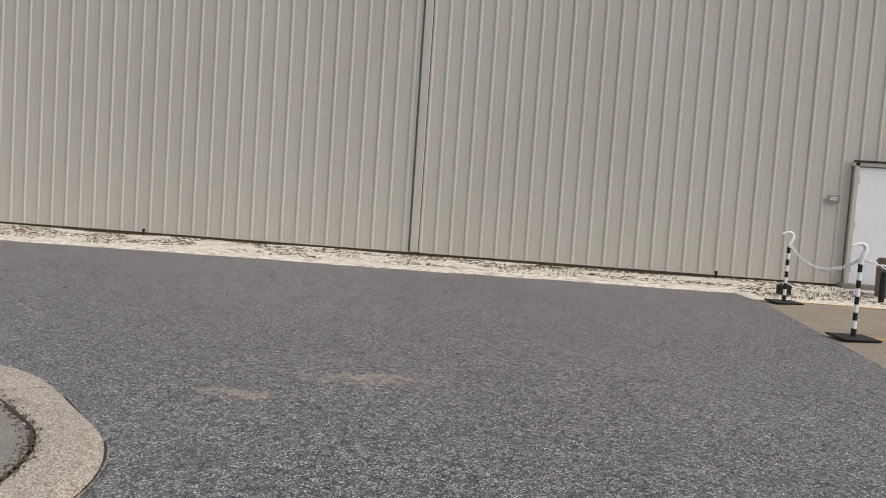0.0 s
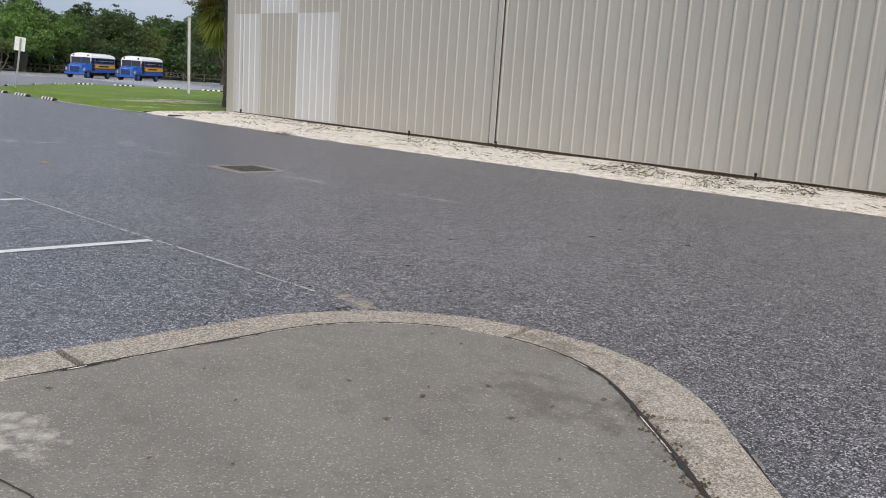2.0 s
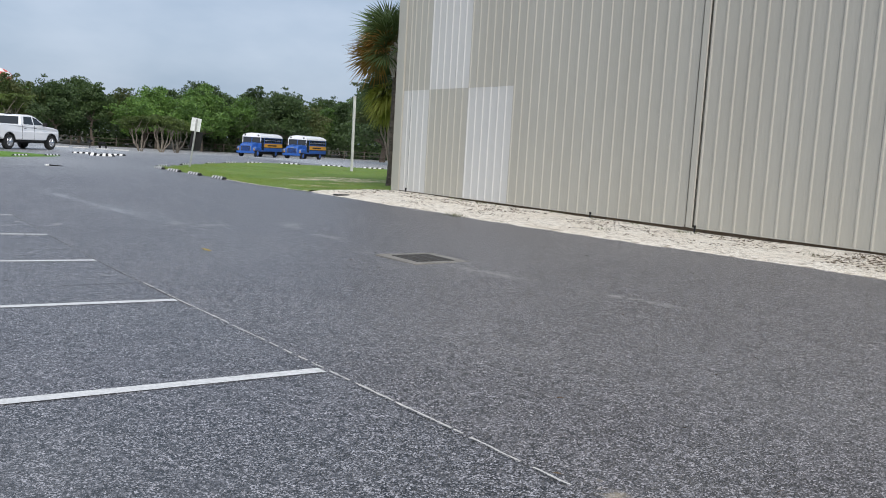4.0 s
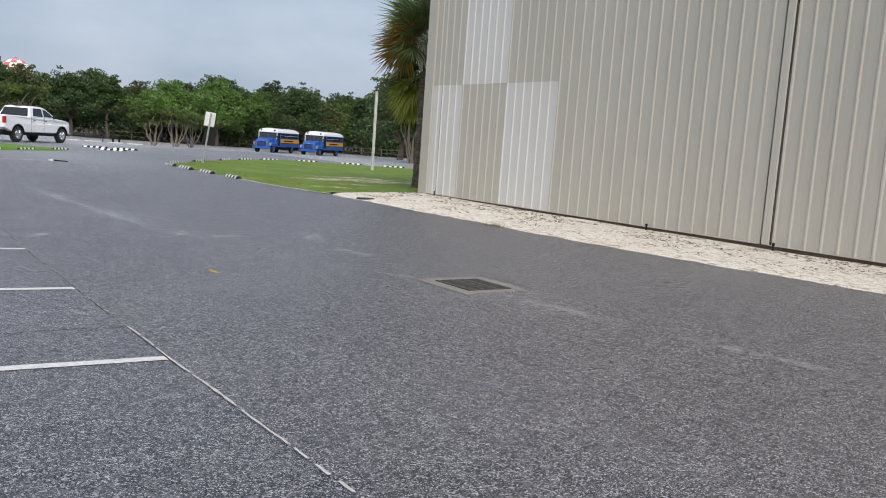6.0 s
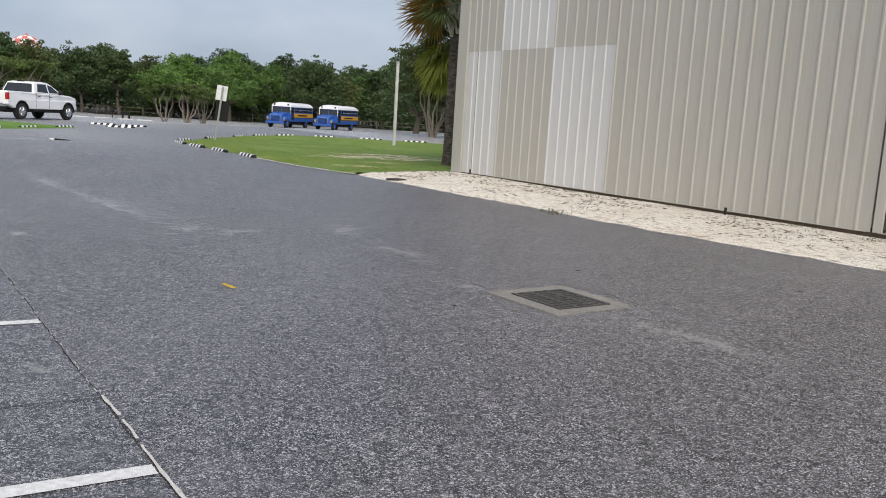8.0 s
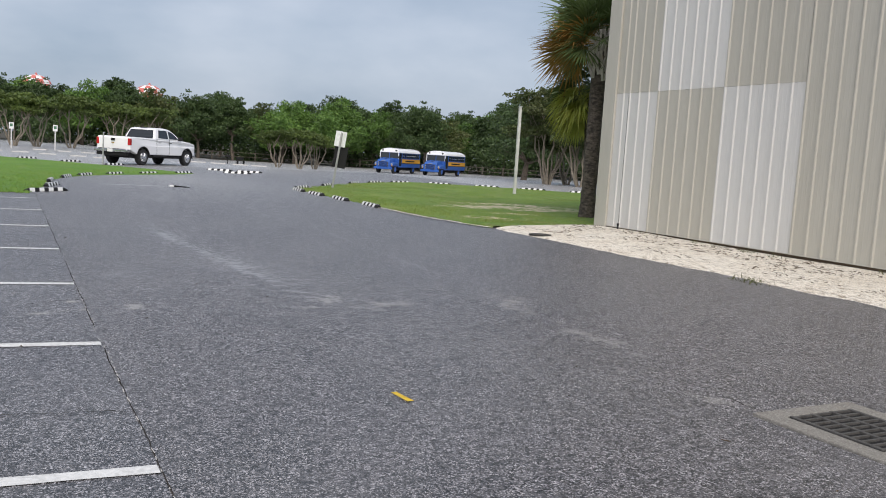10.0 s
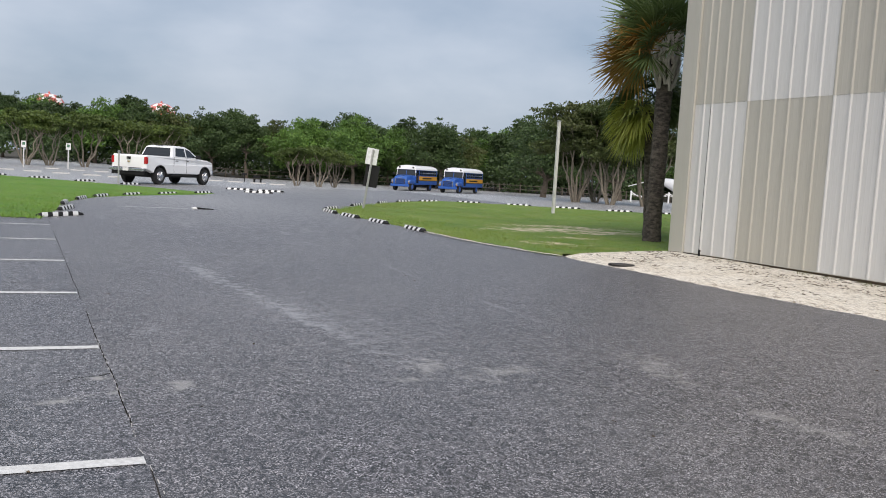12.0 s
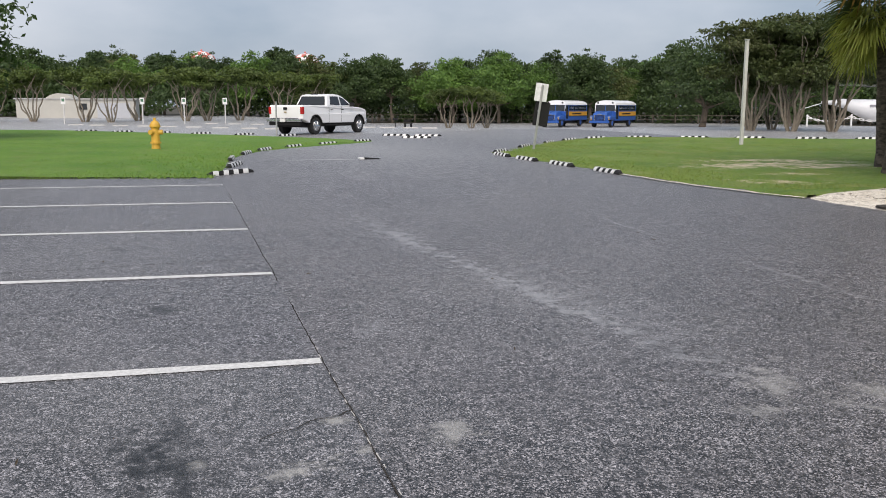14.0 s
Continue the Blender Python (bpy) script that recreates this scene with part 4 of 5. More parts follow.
def school_bus(m4):
    b = empty("school_bus", m4, "blue school bus with white roof and amber side band", "bus", "blue buses")
    prism([(2.7, 0.75), (2.7, 1.25), (-4.5, 1.25), (-4.5, 0.75)], 1.22, BUSBLUE, "lower_body", b, bevel=0.02)
    prism([(1.6, 1.25), (1.6, 1.74), (-4.5, 1.74), (-4.5, 1.25)], 1.21, BUSAMBER, "side_band", b, label="amber band")
    prism([(2.7, 1.25), (2.7, 1.74), (1.6, 1.74), (1.6, 1.25)], 1.21, BUSBLUE, "entry_panel", b)
    prism([(2.72, 1.74), (2.62, 2.52), (-4.48, 2.52), (-4.5, 1.74)], 1.2, BUSBLUE, "window_band", b)
    for sg in (-1, 1):
        part("entry_door", box(bmesh.new(), 0.7, 0.03, 1.5, (2.15, sg * 1.21, 1.68), bevel=0.01), GLASS, b)
        part("drip_rail", box(bmesh.new(), 7.1, 0.05, 0.07, (-0.9, sg * 1.215, 2.5), bevel=0.01), CARWHITE, b)
    bm = bmesh.new()
    sec = [(1.22 * math.cos(a), 2.5 + 0.5 * math.sin(a) ** 0.8) for a in [k * math.pi / 10 for k in range(11)]]
    rings = []
    for x, f in ((2.72, 0.9), (2.5, 1.0), (-4.3, 1.0), (-4.52, 0.88)):
        rings.append([bm.verts.new((x, y, 2.48 + (z - 2.48) * f)) for y, z in sec])
    for r0, r1 in zip(rings, rings[1:]):
        for k in range(10):
            bm.faces.new((r0[k], r0[k + 1], r1[k + 1], r1[k]))
    bm.faces.new(rings[0])
    bm.faces.new(list(reversed(rings[-1])))
    part("roof", bm, CARWHITE, b, "white roof")
    prism([(4.4, 0.7), (4.45, 1.42), (4.28, 1.62), (2.75, 1.84), (2.75, 0.7)], 0.92, BUSBLUE, "hood", b, 0.72, 0.07)
    part("visor", box(bmesh.new(), 0.12, 2.2, 0.22, (2.68, 0, 2.58), bevel=0.04), CARWHITE, b)
    part("hood_seam", box(bmesh.new(), 1.4, 0.03, 0.03, (3.5, 0, 1.745), Matrix.Rotation(0.14, 4, "Y")), DARK, b)
    for sg in (-1, 1):
        part("mudguard", box(bmesh.new(), 1.5, 0.42, 0.46, (3.55, sg * 1.02, 1.08), bevel=0.13), BUSBLUE, b)
        part("headlamp", tube(bmesh.new(), (4.26, sg * 1.02, 1.1), (4.34, sg * 1.02, 1.1), 0.12, n=14), CHROME, b)
        part("mirror", box(bmesh.new(), 0.08, 0.22, 0.32, (3.1, sg * 1.42, 1.95), bevel=0.03), BLACK, b)
        part("warning_lamp", tube(bmesh.new(), (2.66, sg * 0.85, 2.7), (2.74, sg * 0.85, 2.7), 0.11, n=12), BLACK, b)
        part("windscreen", quad(bmesh.new(), [(2.735, sg * 0.04, 1.8), (2.735, sg * 1.14, 1.8), (2.665, sg * 1.12, 2.48), (2.665, sg * 0.04, 2.48)]), GLASS, b)
        for k in range(8):
            x = 1.2 - 0.72 * k
            part("window", box(bmesh.new(), 0.6, 0.02, 0.56, (x, sg * 1.205, 2.13)), GLASS, b)
            part("window_bar", box(bmesh.new(), 0.56, 0.03, 0.03, (x, sg * 1.206, 2.13)), WHITE, b)
        part("lettering", box(bmesh.new(), 3.0, 0.012, 0.16, (-1.0, sg * 1.214, 1.5)), BLACK, b)
        part("side_strip", box(bmesh.new(), 7.0, 0.02, 0.06, (-0.9, sg * 1.22, 1.24)), BLACK, b)
    part("front_bumper", box(bmesh.new(), 0.14, 2.3, 0.26, (4.52, 0, 0.62), bevel=0.03), BUSBLUE, b)
    part("rear_bumper", box(bmesh.new(), 0.14, 2.3, 0.26, (-4.56, 0, 0.65), bevel=0.03), BLACK, b)
    part("hood_badge", box(bmesh.new(), 0.03, 0.5, 0.06, (4.46, 0, 1.46), bevel=0.01), CHROME, b)
    for sg in (-1, 1):
        part("grille_frame", box(bmesh.new(), 0.06, 0.05, 0.62, (4.45, sg * 0.6, 1.08), bevel=0.01), CHROME, b)
        part("marker_lamp", box(bmesh.new(), 0.05, 0.16, 0.09, (4.3, sg * 1.02, 0.92), bevel=0.01), BUSAMBER, b)
        part("window_pillar", box(bmesh.new(), 0.05, 0.07, 0.8, (2.71, sg * 1.17, 2.14), bevel=0.01), CARWHITE, b)
    gr = part("grille", box(bmesh.new(), 0.05, 1.15, 0.56, (4.44, 0, 1.08), bevel=0.01), plain("bus_grille", (0.012, 0.02, 0.06), 0.4), b)
    for k in range(6):
        part("slat", box(bmesh.new(), 0.03, 1.0, 0.025, (4.475, 0, 0.86 + 0.075 * k)), BUSBLUE, gr)
    part("underbody", box(bmesh.new(), 7.8, 1.7, 0.3, (-0.3, 0, 0.62)), BLACK, b)
    for x in (3.45, -2.5):
        for y in (-0.98, 0.98):
            wheel(b, x, y, 0.5, 0.3, BUSBLUE)
    return b


bus = school_bus(pose(-106.5, 42.0, gz(-106.5, 42), 0, 0, -44.5))
copy_thing(bus, pose(-104.5, 47.25, gz(-104.5, 47), 0, 0, -46))

# ---- hydrant, sign posts, pole ----
HYDRANT = plain("hydrant_yellow", (0.72, 0.42, 0.06), 0.5, 0, 0.25)
hy = empty("fire_hydrant", pose(-42.6, 0.5, gz(-42.6, 0.5)), "yellow fire hydrant standing in the grass", "hydrant")
bm = tube(bmesh.new(), (0, 0, 0), (0, 0, 0.72), 0.13, 0.12, 16)
part("barrel", bm, HYDRANT, hy)
for z, r in ((0.24, 0.17), (0.74, 0.165)):
    part("flange", tube(bmesh.new(), (0, 0, z - 0.025), (0, 0, z + 0.025), r, n=16), HYDRANT, hy)
bm = bmesh.new()
bmesh.ops.create_uvsphere(bm, u_segments=16, v_segments=8, radius=0.15, matrix=Matrix.Translation((0, 0, 0.76)) @ Matrix.Diagonal((1, 1, 1.1, 1)))
part("bonnet", bm, HYDRANT, hy, smooth=True)
part("nut", tube(bmesh.new(), (0, 0, 0.9), (0, 0, 1.0), 0.045, n=5), HYDRANT, hy)
for a in (0, 120, 240):
    d = Vector((math.cos(radians(a + 80)), math.sin(radians(a + 80)), 0))
    part("outlet", tube(bmesh.new(), d * 0.1 + Vector((0, 0, 0.56)), d * 0.23 + Vector((0, 0, 0.56)), 0.075, n=12), HYDRANT, hy)

sgp = empty("sign_post", pose(-40.1, 12.0, gz(-40.1, 12) + 0.03, 0, 2, 0) @ pose(0, 0, 0, -7, 0, 0), "leaning grey steel sign post with white sign back", "sign")
part("pole", box(bmesh.new(), 0.05, 0.07, 2.05, (0, 0, 1.0), bevel=0.01), STEEL, sgp)
part("sign_panel", box(bmesh.new(), 0.01, 0.42, 0.56, (-0.035, 0, 1.78), bevel=0.004), plain("sign_white", (0.84, 0.85, 0.84), 0.4), sgp)
part("back_board", box(bmesh.new(), 0.02, 0.5, 0.76, (-0.1, 0.13, 1.12), bevel=0.004), BLACK, sgp, "black board")
part("bracket", box(bmesh.new(), 0.08, 0.05, 0.06, (-0.06, 0, 1.2)), STEEL, sgp)

wp = empty("marker_pole", pose(-41.3, 20.4, gz(-41, 20) + 0.02), "tall weathered white square pole in the grass", "pole")
part("pole", box(bmesh.new(), 0.11, 0.11, 3.66, (0, 0, 1.8), bevel=0.015), plain("weathered_white", (0.62, 0.61, 0.58), 0.7, 0, 0.3, 3), wp)
part("cap", box(bmesh.new(), 0.13, 0.13, 0.04, (0, 0, 3.65), bevel=0.01), STEEL, wp)


def bay_sign():
    ob = empty("bay_sign", pose(0, 0, 0), "white bay sign on a pale square post", "sign", "bay signs")
    part("pole", box(bmesh.new(), 0.09, 0.09, 1.95, (0, 0, 0.95), bevel=0.01), plain("pale_post", (0.6, 0.6, 0.58), 0.6), ob)
    p = part("sign_panel", box(bmesh.new(), 0.02, 0.34, 0.5, (0.06, 0, 1.75), bevel=0.004), WHITE, ob)
    part("lettering", box(bmesh.new(), 0.006, 0.2, 0.22, (0.074, 0, 1.8)), plain("sign_green", (0.08, 0.2, 0.12), 0.6), p)
    return ob


bs = bay_sign()
bs.matrix_basis = pose(-85.6, -8.3, 0, 0, 0, -5)
for x, y in ((-85.2, -2.6), (-84.9, 0.5), (-84.6, 3.6)):
    copy_thing(bs, pose(x, y, gz(x, y), 0, 0, -5))
sp = empty("steel_post", pose(-54.6, 5.15, 0.0), "thin grey steel post beside the truck", "post")
part("pole", tube(bmesh.new(), (0, 0, -0.05), (0, 0, 1.55), 0.035, n=10), STEEL, sp)
part("cap", tube(bmesh.new(), (0, 0, 1.55), (0, 0, 1.57), 0.045, n=10), STEEL, sp)


OLDWHITE = plain("worn_white_concrete", (0.55, 0.54, 0.51), 0.85, 0, 0.35, 6)


def wheel_stop():
    ob = new("wheel_stop", mesh_of("wheel_stop", [(x, y, z) for x in (-0.9, 0.9) for y, z in ((-0.09, 0), (-0.06, 0.12), (0.06, 0.12), (0.09, 0))], [(0, 1, 2, 3), (7, 6, 5, 4), (0, 4, 5, 1), (1, 5, 6, 2), (2, 6, 7, 3)], OLDWHITE))
    return tagged(ob, "white painted concrete wheel stop in a bay", "wheel stop", "white wheel stops")


ws = wheel_stop()
ws.matrix_basis = pose(-68.4, 4.6, 0.0, 0, 0, 100)
ws.scale = (0.55, 0.9, 0.6)
for k, (x, y) in enumerate([(-70, 2.9), (-72.1, 1.3), (-73.9, -0.3), (-75.8, -1.9), (-77.5, -3.6), (-79.3, -5.3), (-81, -6.9), (-67.0, 5.9), (-81.9, 4.2), (-80.5, 5.8), (-79.3, 7.4), (-70.9, 12.4), (-70.3, 13.6), (-69.2, 14.9), (-68.0, 15.9), (-83.5, 2.5)]):
    w2 = copy_thing(ws, pose(x, y, gz(x, y), 0, 0, 100 if k < 11 else 75))
    w2.scale = (0.55, 0.9, 0.6)
for k in range(9):
    tagged(line_mark("bay_line", (-92 + 1.7 * k, 46 + 2.4 * k), (-86.5 + 1.7 * k, 43 + 2.4 * k), 0.14, LINEPAINT, 0.03), "worn white painted parking bay line", "road marking", "far parking bay lines")
for k in range(7):
    tagged(line_mark("bay_line", (-78 - 2 * k, 24 + 2.6 * k), (-73 - 2 * k, 22 + 2.6 * k), 0.14, LINEPAINT, 0.03), "worn white painted parking bay line", "road marking", "far parking bay lines")

# ---- plants ----
def leaf_material(name, a, b, c):
    m = Mat(name, 0.55)
    col = m.mix(m.ramp(m.island(), (0.0, 0.0), (1.0, 1.0)), a, b)
    col = m.mix(m.ramp(m.noise(0.55, 4.0, 0.6), (0.4, 0.0), (0.68, 0.8)), col, c)
    col = m.mix(m.ramp(m.random(), (0.0, 0.0), (1.0, 0.5)), col, tuple(v * 0.5 for v in a))
    tr = m.t.nodes.new("ShaderNodeBsdfTranslucent")
    m.link(col, tr.inputs["Color"])
    add = m.t.nodes.new("ShaderNodeMixShader")
    add.inputs[0].default_value = 0.22
    m.link(m.b.outputs["BSDF"], add.inputs[1])
    m.link(tr.outputs["BSDF"], add.inputs[2])
    m.link(add.outputs["Shader"], m.t.nodes["Material Output"].inputs["Surface"])
    return m.done(col)


LEAF_OAK = leaf_material("oak_leaves", (0.0449, 0.0893, 0.0225), (0.0914, 0.147, 0.0367), (0.0481, 0.0814, 0.0306))
LEAF_BRIGHT = leaf_material("bright_leaves", (0.0812, 0.18, 0.0273), (0.18, 0.304, 0.0557), (0.0731, 0.146, 0.0313))
LEAF_MYRTLE = leaf_material("myrtle_leaves", (0.0721, 0.123, 0.0213), (0.153, 0.208, 0.0382), (0.0721, 0.104, 0.0255))
LEAF_OLIVE = leaf_material("olive_leaves", (0.06, 0.1, 0.0229), (0.121, 0.158, 0.0402), (0.109, 0.107, 0.0344))
FROND_GREEN = leaf_material("palm_green", (0.075, 0.125, 0.035), (0.15, 0.21, 0.07), (0.09, 0.125, 0.045))
FROND_GOLD = leaf_material("palm_gold", (0.3, 0.17, 0.035), (0.42, 0.27, 0.06), (0.22, 0.11, 0.03))
FROND_LIME = leaf_material("palm_lime", (0.4, 0.44, 0.08), (0.55, 0.56, 0.14), (0.4, 0.44, 0.08))
BARK = plain("grey_bark", (0.16, 0.13, 0.1), 0.9, 0, 0.5, 5)
BARK_PALE = plain("pale_bark", (0.3, 0.26, 0.2), 0.85, 0, 0.45, 5)
m = Mat("palm_bark", 0.95)
c = m.mix(m.ramp(m.noise(9.0, 5.0, 0.7, (0.8, 0.8, 1.7)), (0.4, 0.0), (0.62, 1.0)), (0.035, 0.029, 0.024), (0.13, 0.108, 0.086))
PALM_BARK = m.done(c, m.noise(9.0, 5.0, 0.7, (0.8, 0.8, 1.7)), 0.03, 1.0)
BOOT = plain("palm_boots", (0.55, 0.51, 0.46), 0.9, 0, 0.4, 9)
rng = np.random.default_rng(7)


def leaves(name, centres, radii, count, size, material, parent, hollow=0.45, flat=0.0, sprays=0):
    """A crown: many small folded leaves scattered through the shells of uneven clumps."""
    cs, rs = np.array(centres, float), np.array(radii, float)
    if sprays:
        d = rng.normal(size=(len(cs), sprays, 3))
        d /= np.linalg.norm(d, axis=2)[:, :, None]
        d[:, :, 2] += 0.25
        tips = (cs[:, None] + d * rs[:, None] * rng.uniform(0.7, 1.2, (len(rs), sprays, 1))).reshape(-1, 3)
        small = (np.repeat(rs[:, None], sprays, 1) * rng.uniform(0.2, 0.4, (len(rs), sprays, 1)) * np.array((1.25, 1.25, 0.8))).reshape(-1, 3)
        cs, rs = np.concatenate([cs, tips]), np.concatenate([rs * 0.95, small])
        hollow = 0.1
    vol = rs.prod(axis=1) ** 0.66
    pick = rng.choice(len(cs), size=count, p=vol / vol.sum())
    d = rng.normal(size=(count, 3))
    d /= np.linalg.norm(d, axis=1)[:, None]
    rad = (hollow + (1.12 - hollow) * rng.random(count) ** 0.6)[:, None]
    p = cs[pick] + d * rs[pick] * rad
    u = rng.normal(size=(count, 3))
    u[:, 2] *= 1.0 - flat
    u /= np.linalg.norm(u, axis=1)[:, None]
    w = np.cross(u, rng.normal(size=(count, 3)))
    w /= np.linalg.norm(w, axis=1)[:, None]
    sz = size * (0.6 + 0.8 * rng.random(count))[:, None]
    a, b = u * sz, w * sz * 0.55
    up = np.cross(u, w) * sz * 0.18
    v = np.stack([p - a, p + b + up, p + a, p - b + up], axis=1).reshape(-1, 3)
    f = np.arange(count * 4).reshape(-1, 4)
    ob = new(name, mesh_of(name, v.tolist(), f.tolist(), material))
    ob.parent = parent
    return ob


def limb(bm, a, b, r0, r1, bends=3, sway=0.12, n=8):
    a, b = Vector(a), Vector(b)
    pts = [a]
    for k in range(1, bends):
        f = k / bends
        pts.append(a + (b - a) * f + Vector((random.uniform(-1, 1), random.uniform(-1, 1), random.uniform(-0.4, 0.4))) * sway * (b - a).length)
    pts.append(b)
    for k in range(bends):
        tube(bm, pts[k], pts[k + 1], r0 + (r1 - r0) * k / bends, r0 + (r1 - r0) * (k + 1) / bends, n)


def oak(height, spread, clumps, count, size, leaf, label, category="tree", group="woods behind the lot", trunk=0.3, clear=0.28):
    t = empty("tree", pose(0, 0, 0), label, category, group)
    bm = bmesh.new()
    fork = Vector((random.uniform(-0.3, 0.3), random.uniform(-0.3, 0.3), height * clear))
    limb(bm, (0, 0, -0.2), fork, trunk, trunk * 0.7, 3, 0.05, 10)
    cs, rs = [], []
    for k in range(clumps):
        a = k * 2.4 + random.uniform(-0.3, 0.3)
        f = (k + 0.5) / clumps
        z = height * (clear + 0.08 + (0.82 - clear) * f) + random.uniform(-0.05, 0.05) * height
        reach = spread * (1 - 0.6 * f ** 2) * random.uniform(0.35, 1.0)
        c = Vector((reach * math.cos(a), reach * math.sin(a), z))
        if k < 9:
            limb(bm, fork, c * 0.92, trunk * 0.42, 0.04, 3, 0.1, 6)
        cs.append(c)
        r = spread * random.uniform(0.36, 0.56)
        rs.append((r, r, r * random.uniform(0.5, 0.75)))
    part("trunk", bm, BARK, t)
    leaves("crown", cs, rs, count, size, leaf, t, sprays=7)
    return t


def myrtle(height, spread, count, size, leaf, label, group, stems=6, bark=BARK_PALE, skirt=0):
    t = empty("tree", pose(0, 0, 0), label, "tree", group)
    bm = bmesh.new()
    cs, rs = [], []
    for k in range(stems):
        a = k * 6.283 / stems + random.uniform(-0.4, 0.4)
        d = random.uniform(0.45, 0.8) * spread
        top = Vector((d * math.cos(a), d * math.sin(a), height * random.uniform(0.66, 0.78)))
        limb(bm, (0.18 * math.cos(a), 0.18 * math.sin(a), -0.1), top * 0.75, 0.075, 0.045, 4, 0.05, 7)
        for j in range(3):
            e = top + Vector((random.uniform(-0.5, 0.5) * spread, random.uniform(-0.5, 0.5) * spread, random.uniform(0.0, 0.22) * height))
            limb(bm, top * 0.72, e, 0.04, 0.012, 3, 0.08, 5)
            cs.append(e)
            r = spread * random.uniform(0.26, 0.42)
            rs.append((r, r, r * 0.38))
    for k in range(skirt):
        a, d = k * 2.4, spread * random.uniform(0.35, 1.0)
        cs.append(Vector((d * math.cos(a), d * math.sin(a), height * random.uniform(0.42, 0.62))))
        rs.append((spread * 0.34, spread * 0.34, height * 0.075))
    cs.append(Vector((0, 0, height * 0.86)))
    rs.append((spread * 0.6, spread * 0.6, height * 0.13))
    part("trunk", bm, bark, t)
    leaves("crown", cs, rs, count, size, leaf, t, 0.3, sprays=5)
    return t


# woods along the far edge of the lot
random.seed(11)
WOODS = [oak(10.5, 4.6, 16, 9500, 0.2, LEAF_OAK, "dark green oak at the edge of the woods"),
         oak(9.5, 4.8, 15, 9500, 0.2, LEAF_BRIGHT, "fresh green broadleaf tree at the edge of the woods"),
         oak(11.8, 4.4, 17, 9500, 0.2, LEAF_OAK, "tall dark oak standing in the woods"),
         oak(10.0, 5.4, 15, 9500, 0.21, LEAF_OLIVE, "olive green spreading oak in the woods"),
         oak(12.6, 3.2, 18, 7000, 0.2, LEAF_OAK, "tall slender pine above the woods", clear=0.4)]
PLACES = []
for k in range(70):
    a = radians(199 - 1.55 * k) + random.uniform(-0.01, 0.01)
    d = 128 + random.uniform(-7, 7) + (6 if k % 3 == 0 else 0)
    PLACES.append((-14.8 + d * math.cos(a), 2 + d * math.sin(a), k))
for k in range(60):
    a = radians(200 - 1.85 * k) + random.uniform(-0.02, 0.02)
    d = 146 + random.uniform(-5, 8)
    PLACES.append((-14.8 + d * math.cos(a), 2 + d * math.sin(a), k * 3 + 1))
used = set()
for x, y, k in PLACES:
    which = (0, 1, 3, 2, 1, 0, 4, 1, 3)[(k * 5 + k // 4) % 9]
    sc = random.uniform(0.7, 0.86) if math.hypot(x + 14.8, y - 2) < 138 else random.uniform(0.82, 0.98)
    if math.degrees(math.atan2(y - 2, x + 14.8)) % 360 < 166:
        sc *= 1.05
    m4 = pose(x, y, gz(x, y) - 0.1, 0, 0, random.uniform(0, 360))
    if which not in used:
        used.add(which)
        WOODS[which].matrix_basis = m4
        WOODS[which].scale = (0.78, 0.78, 0.78)
    else:
        c = copy_thing(WOODS[which], m4)
        c.scale = (sc, sc, sc)

for x, y, which, sc in ((-126.2, 41.0, 1, 0.92), (-129.5, 35.5, 1, 0.85), (-121.5, 52.4, 0, 0.9)):
    c = copy_thing(WOODS[which], pose(x, y, gz(x, y) - 0.1, 0, 0, 50 * which + 20))
    c.scale = (sc, sc, sc)

# understorey: one hedge of shrubs under the woods
cs, rs = [], []
for k in range(180):
    a = radians(199 - 0.6 * k)
    d = 125 + random.uniform(-2, 8)
    x, y = -14.8 + d * math.cos(a), 2 + d * math.sin(a)
    cs.append((x, y, gz(x, y) + random.uniform(0.8, 3.4)))
    rs.append((2.4, 2.4, random.uniform(1.3, 2.4)))
tagged(leaves("undergrowth", cs, rs, 70000, 0.26, LEAF_OAK, None, 0.1), "dark tangled undergrowth below the woods", "shrubs", kind="stuff")

# crape myrtles in the lot
my = myrtle(4.3, 2.4, 5200, 0.12, LEAF_MYRTLE, "small multi-stemmed crape myrtle in the lot", "crape myrtles")
my.matrix_basis = pose(-97, -12.5, 0)
for x, y, sc in ((-95, -8.0, 1.05), (-92, -5.6, 0.95), (-100, -4.0, 1.0), (-97, 0.4, 1.1), (-99, 2.3, 1.05), (-101, 5.4, 1.15), (-102, 9.5, 1.1), (-98, -16, 1.0), (-104, 13, 1.1)):
    c = copy_thing(my, pose(x, y, gz(x, y), 0, 0, random.uniform(0, 360)))
    c.scale = (sc, sc, sc)
for x, y, sc in ((-69.6, 17.6, 0.58), (-68.9, 19.0, 0.62), (-71.2, 20.8, 0.6)):
    c = copy_thing(my, pose(x, y, gz(x, y), 0, 0, random.uniform(0, 360)))
    c.scale = (sc, sc, sc)
big = myrtle(6.4, 2.7, 17000, 0.1, LEAF_OLIVE, "large olive crape myrtle with pale stems", "old crape myrtles", 9, skirt=16)
big.matrix_basis = pose(-56.5, 34.2, 0)
for x, y, sc, a in ((-58.6, 33.0, 0.95, 70), (-55.6, 36.2, 1.0, 150), (-60.0, 35.5, 0.9, 200)):
    c = copy_thing(big, pose(x, y, gz(x, y), 0, 0, a))
    c.scale = (sc, sc, sc)
lone = oak(8.6, 5.2, 16, 11000, 0.16, LEAF_OAK, "grey-green live oak beside the buses", group="lot oaks", trunk=0.42, clear=0.25)
lone.matrix_basis = pose(-99.3, 55.6, gz(-99.3, 55.6))
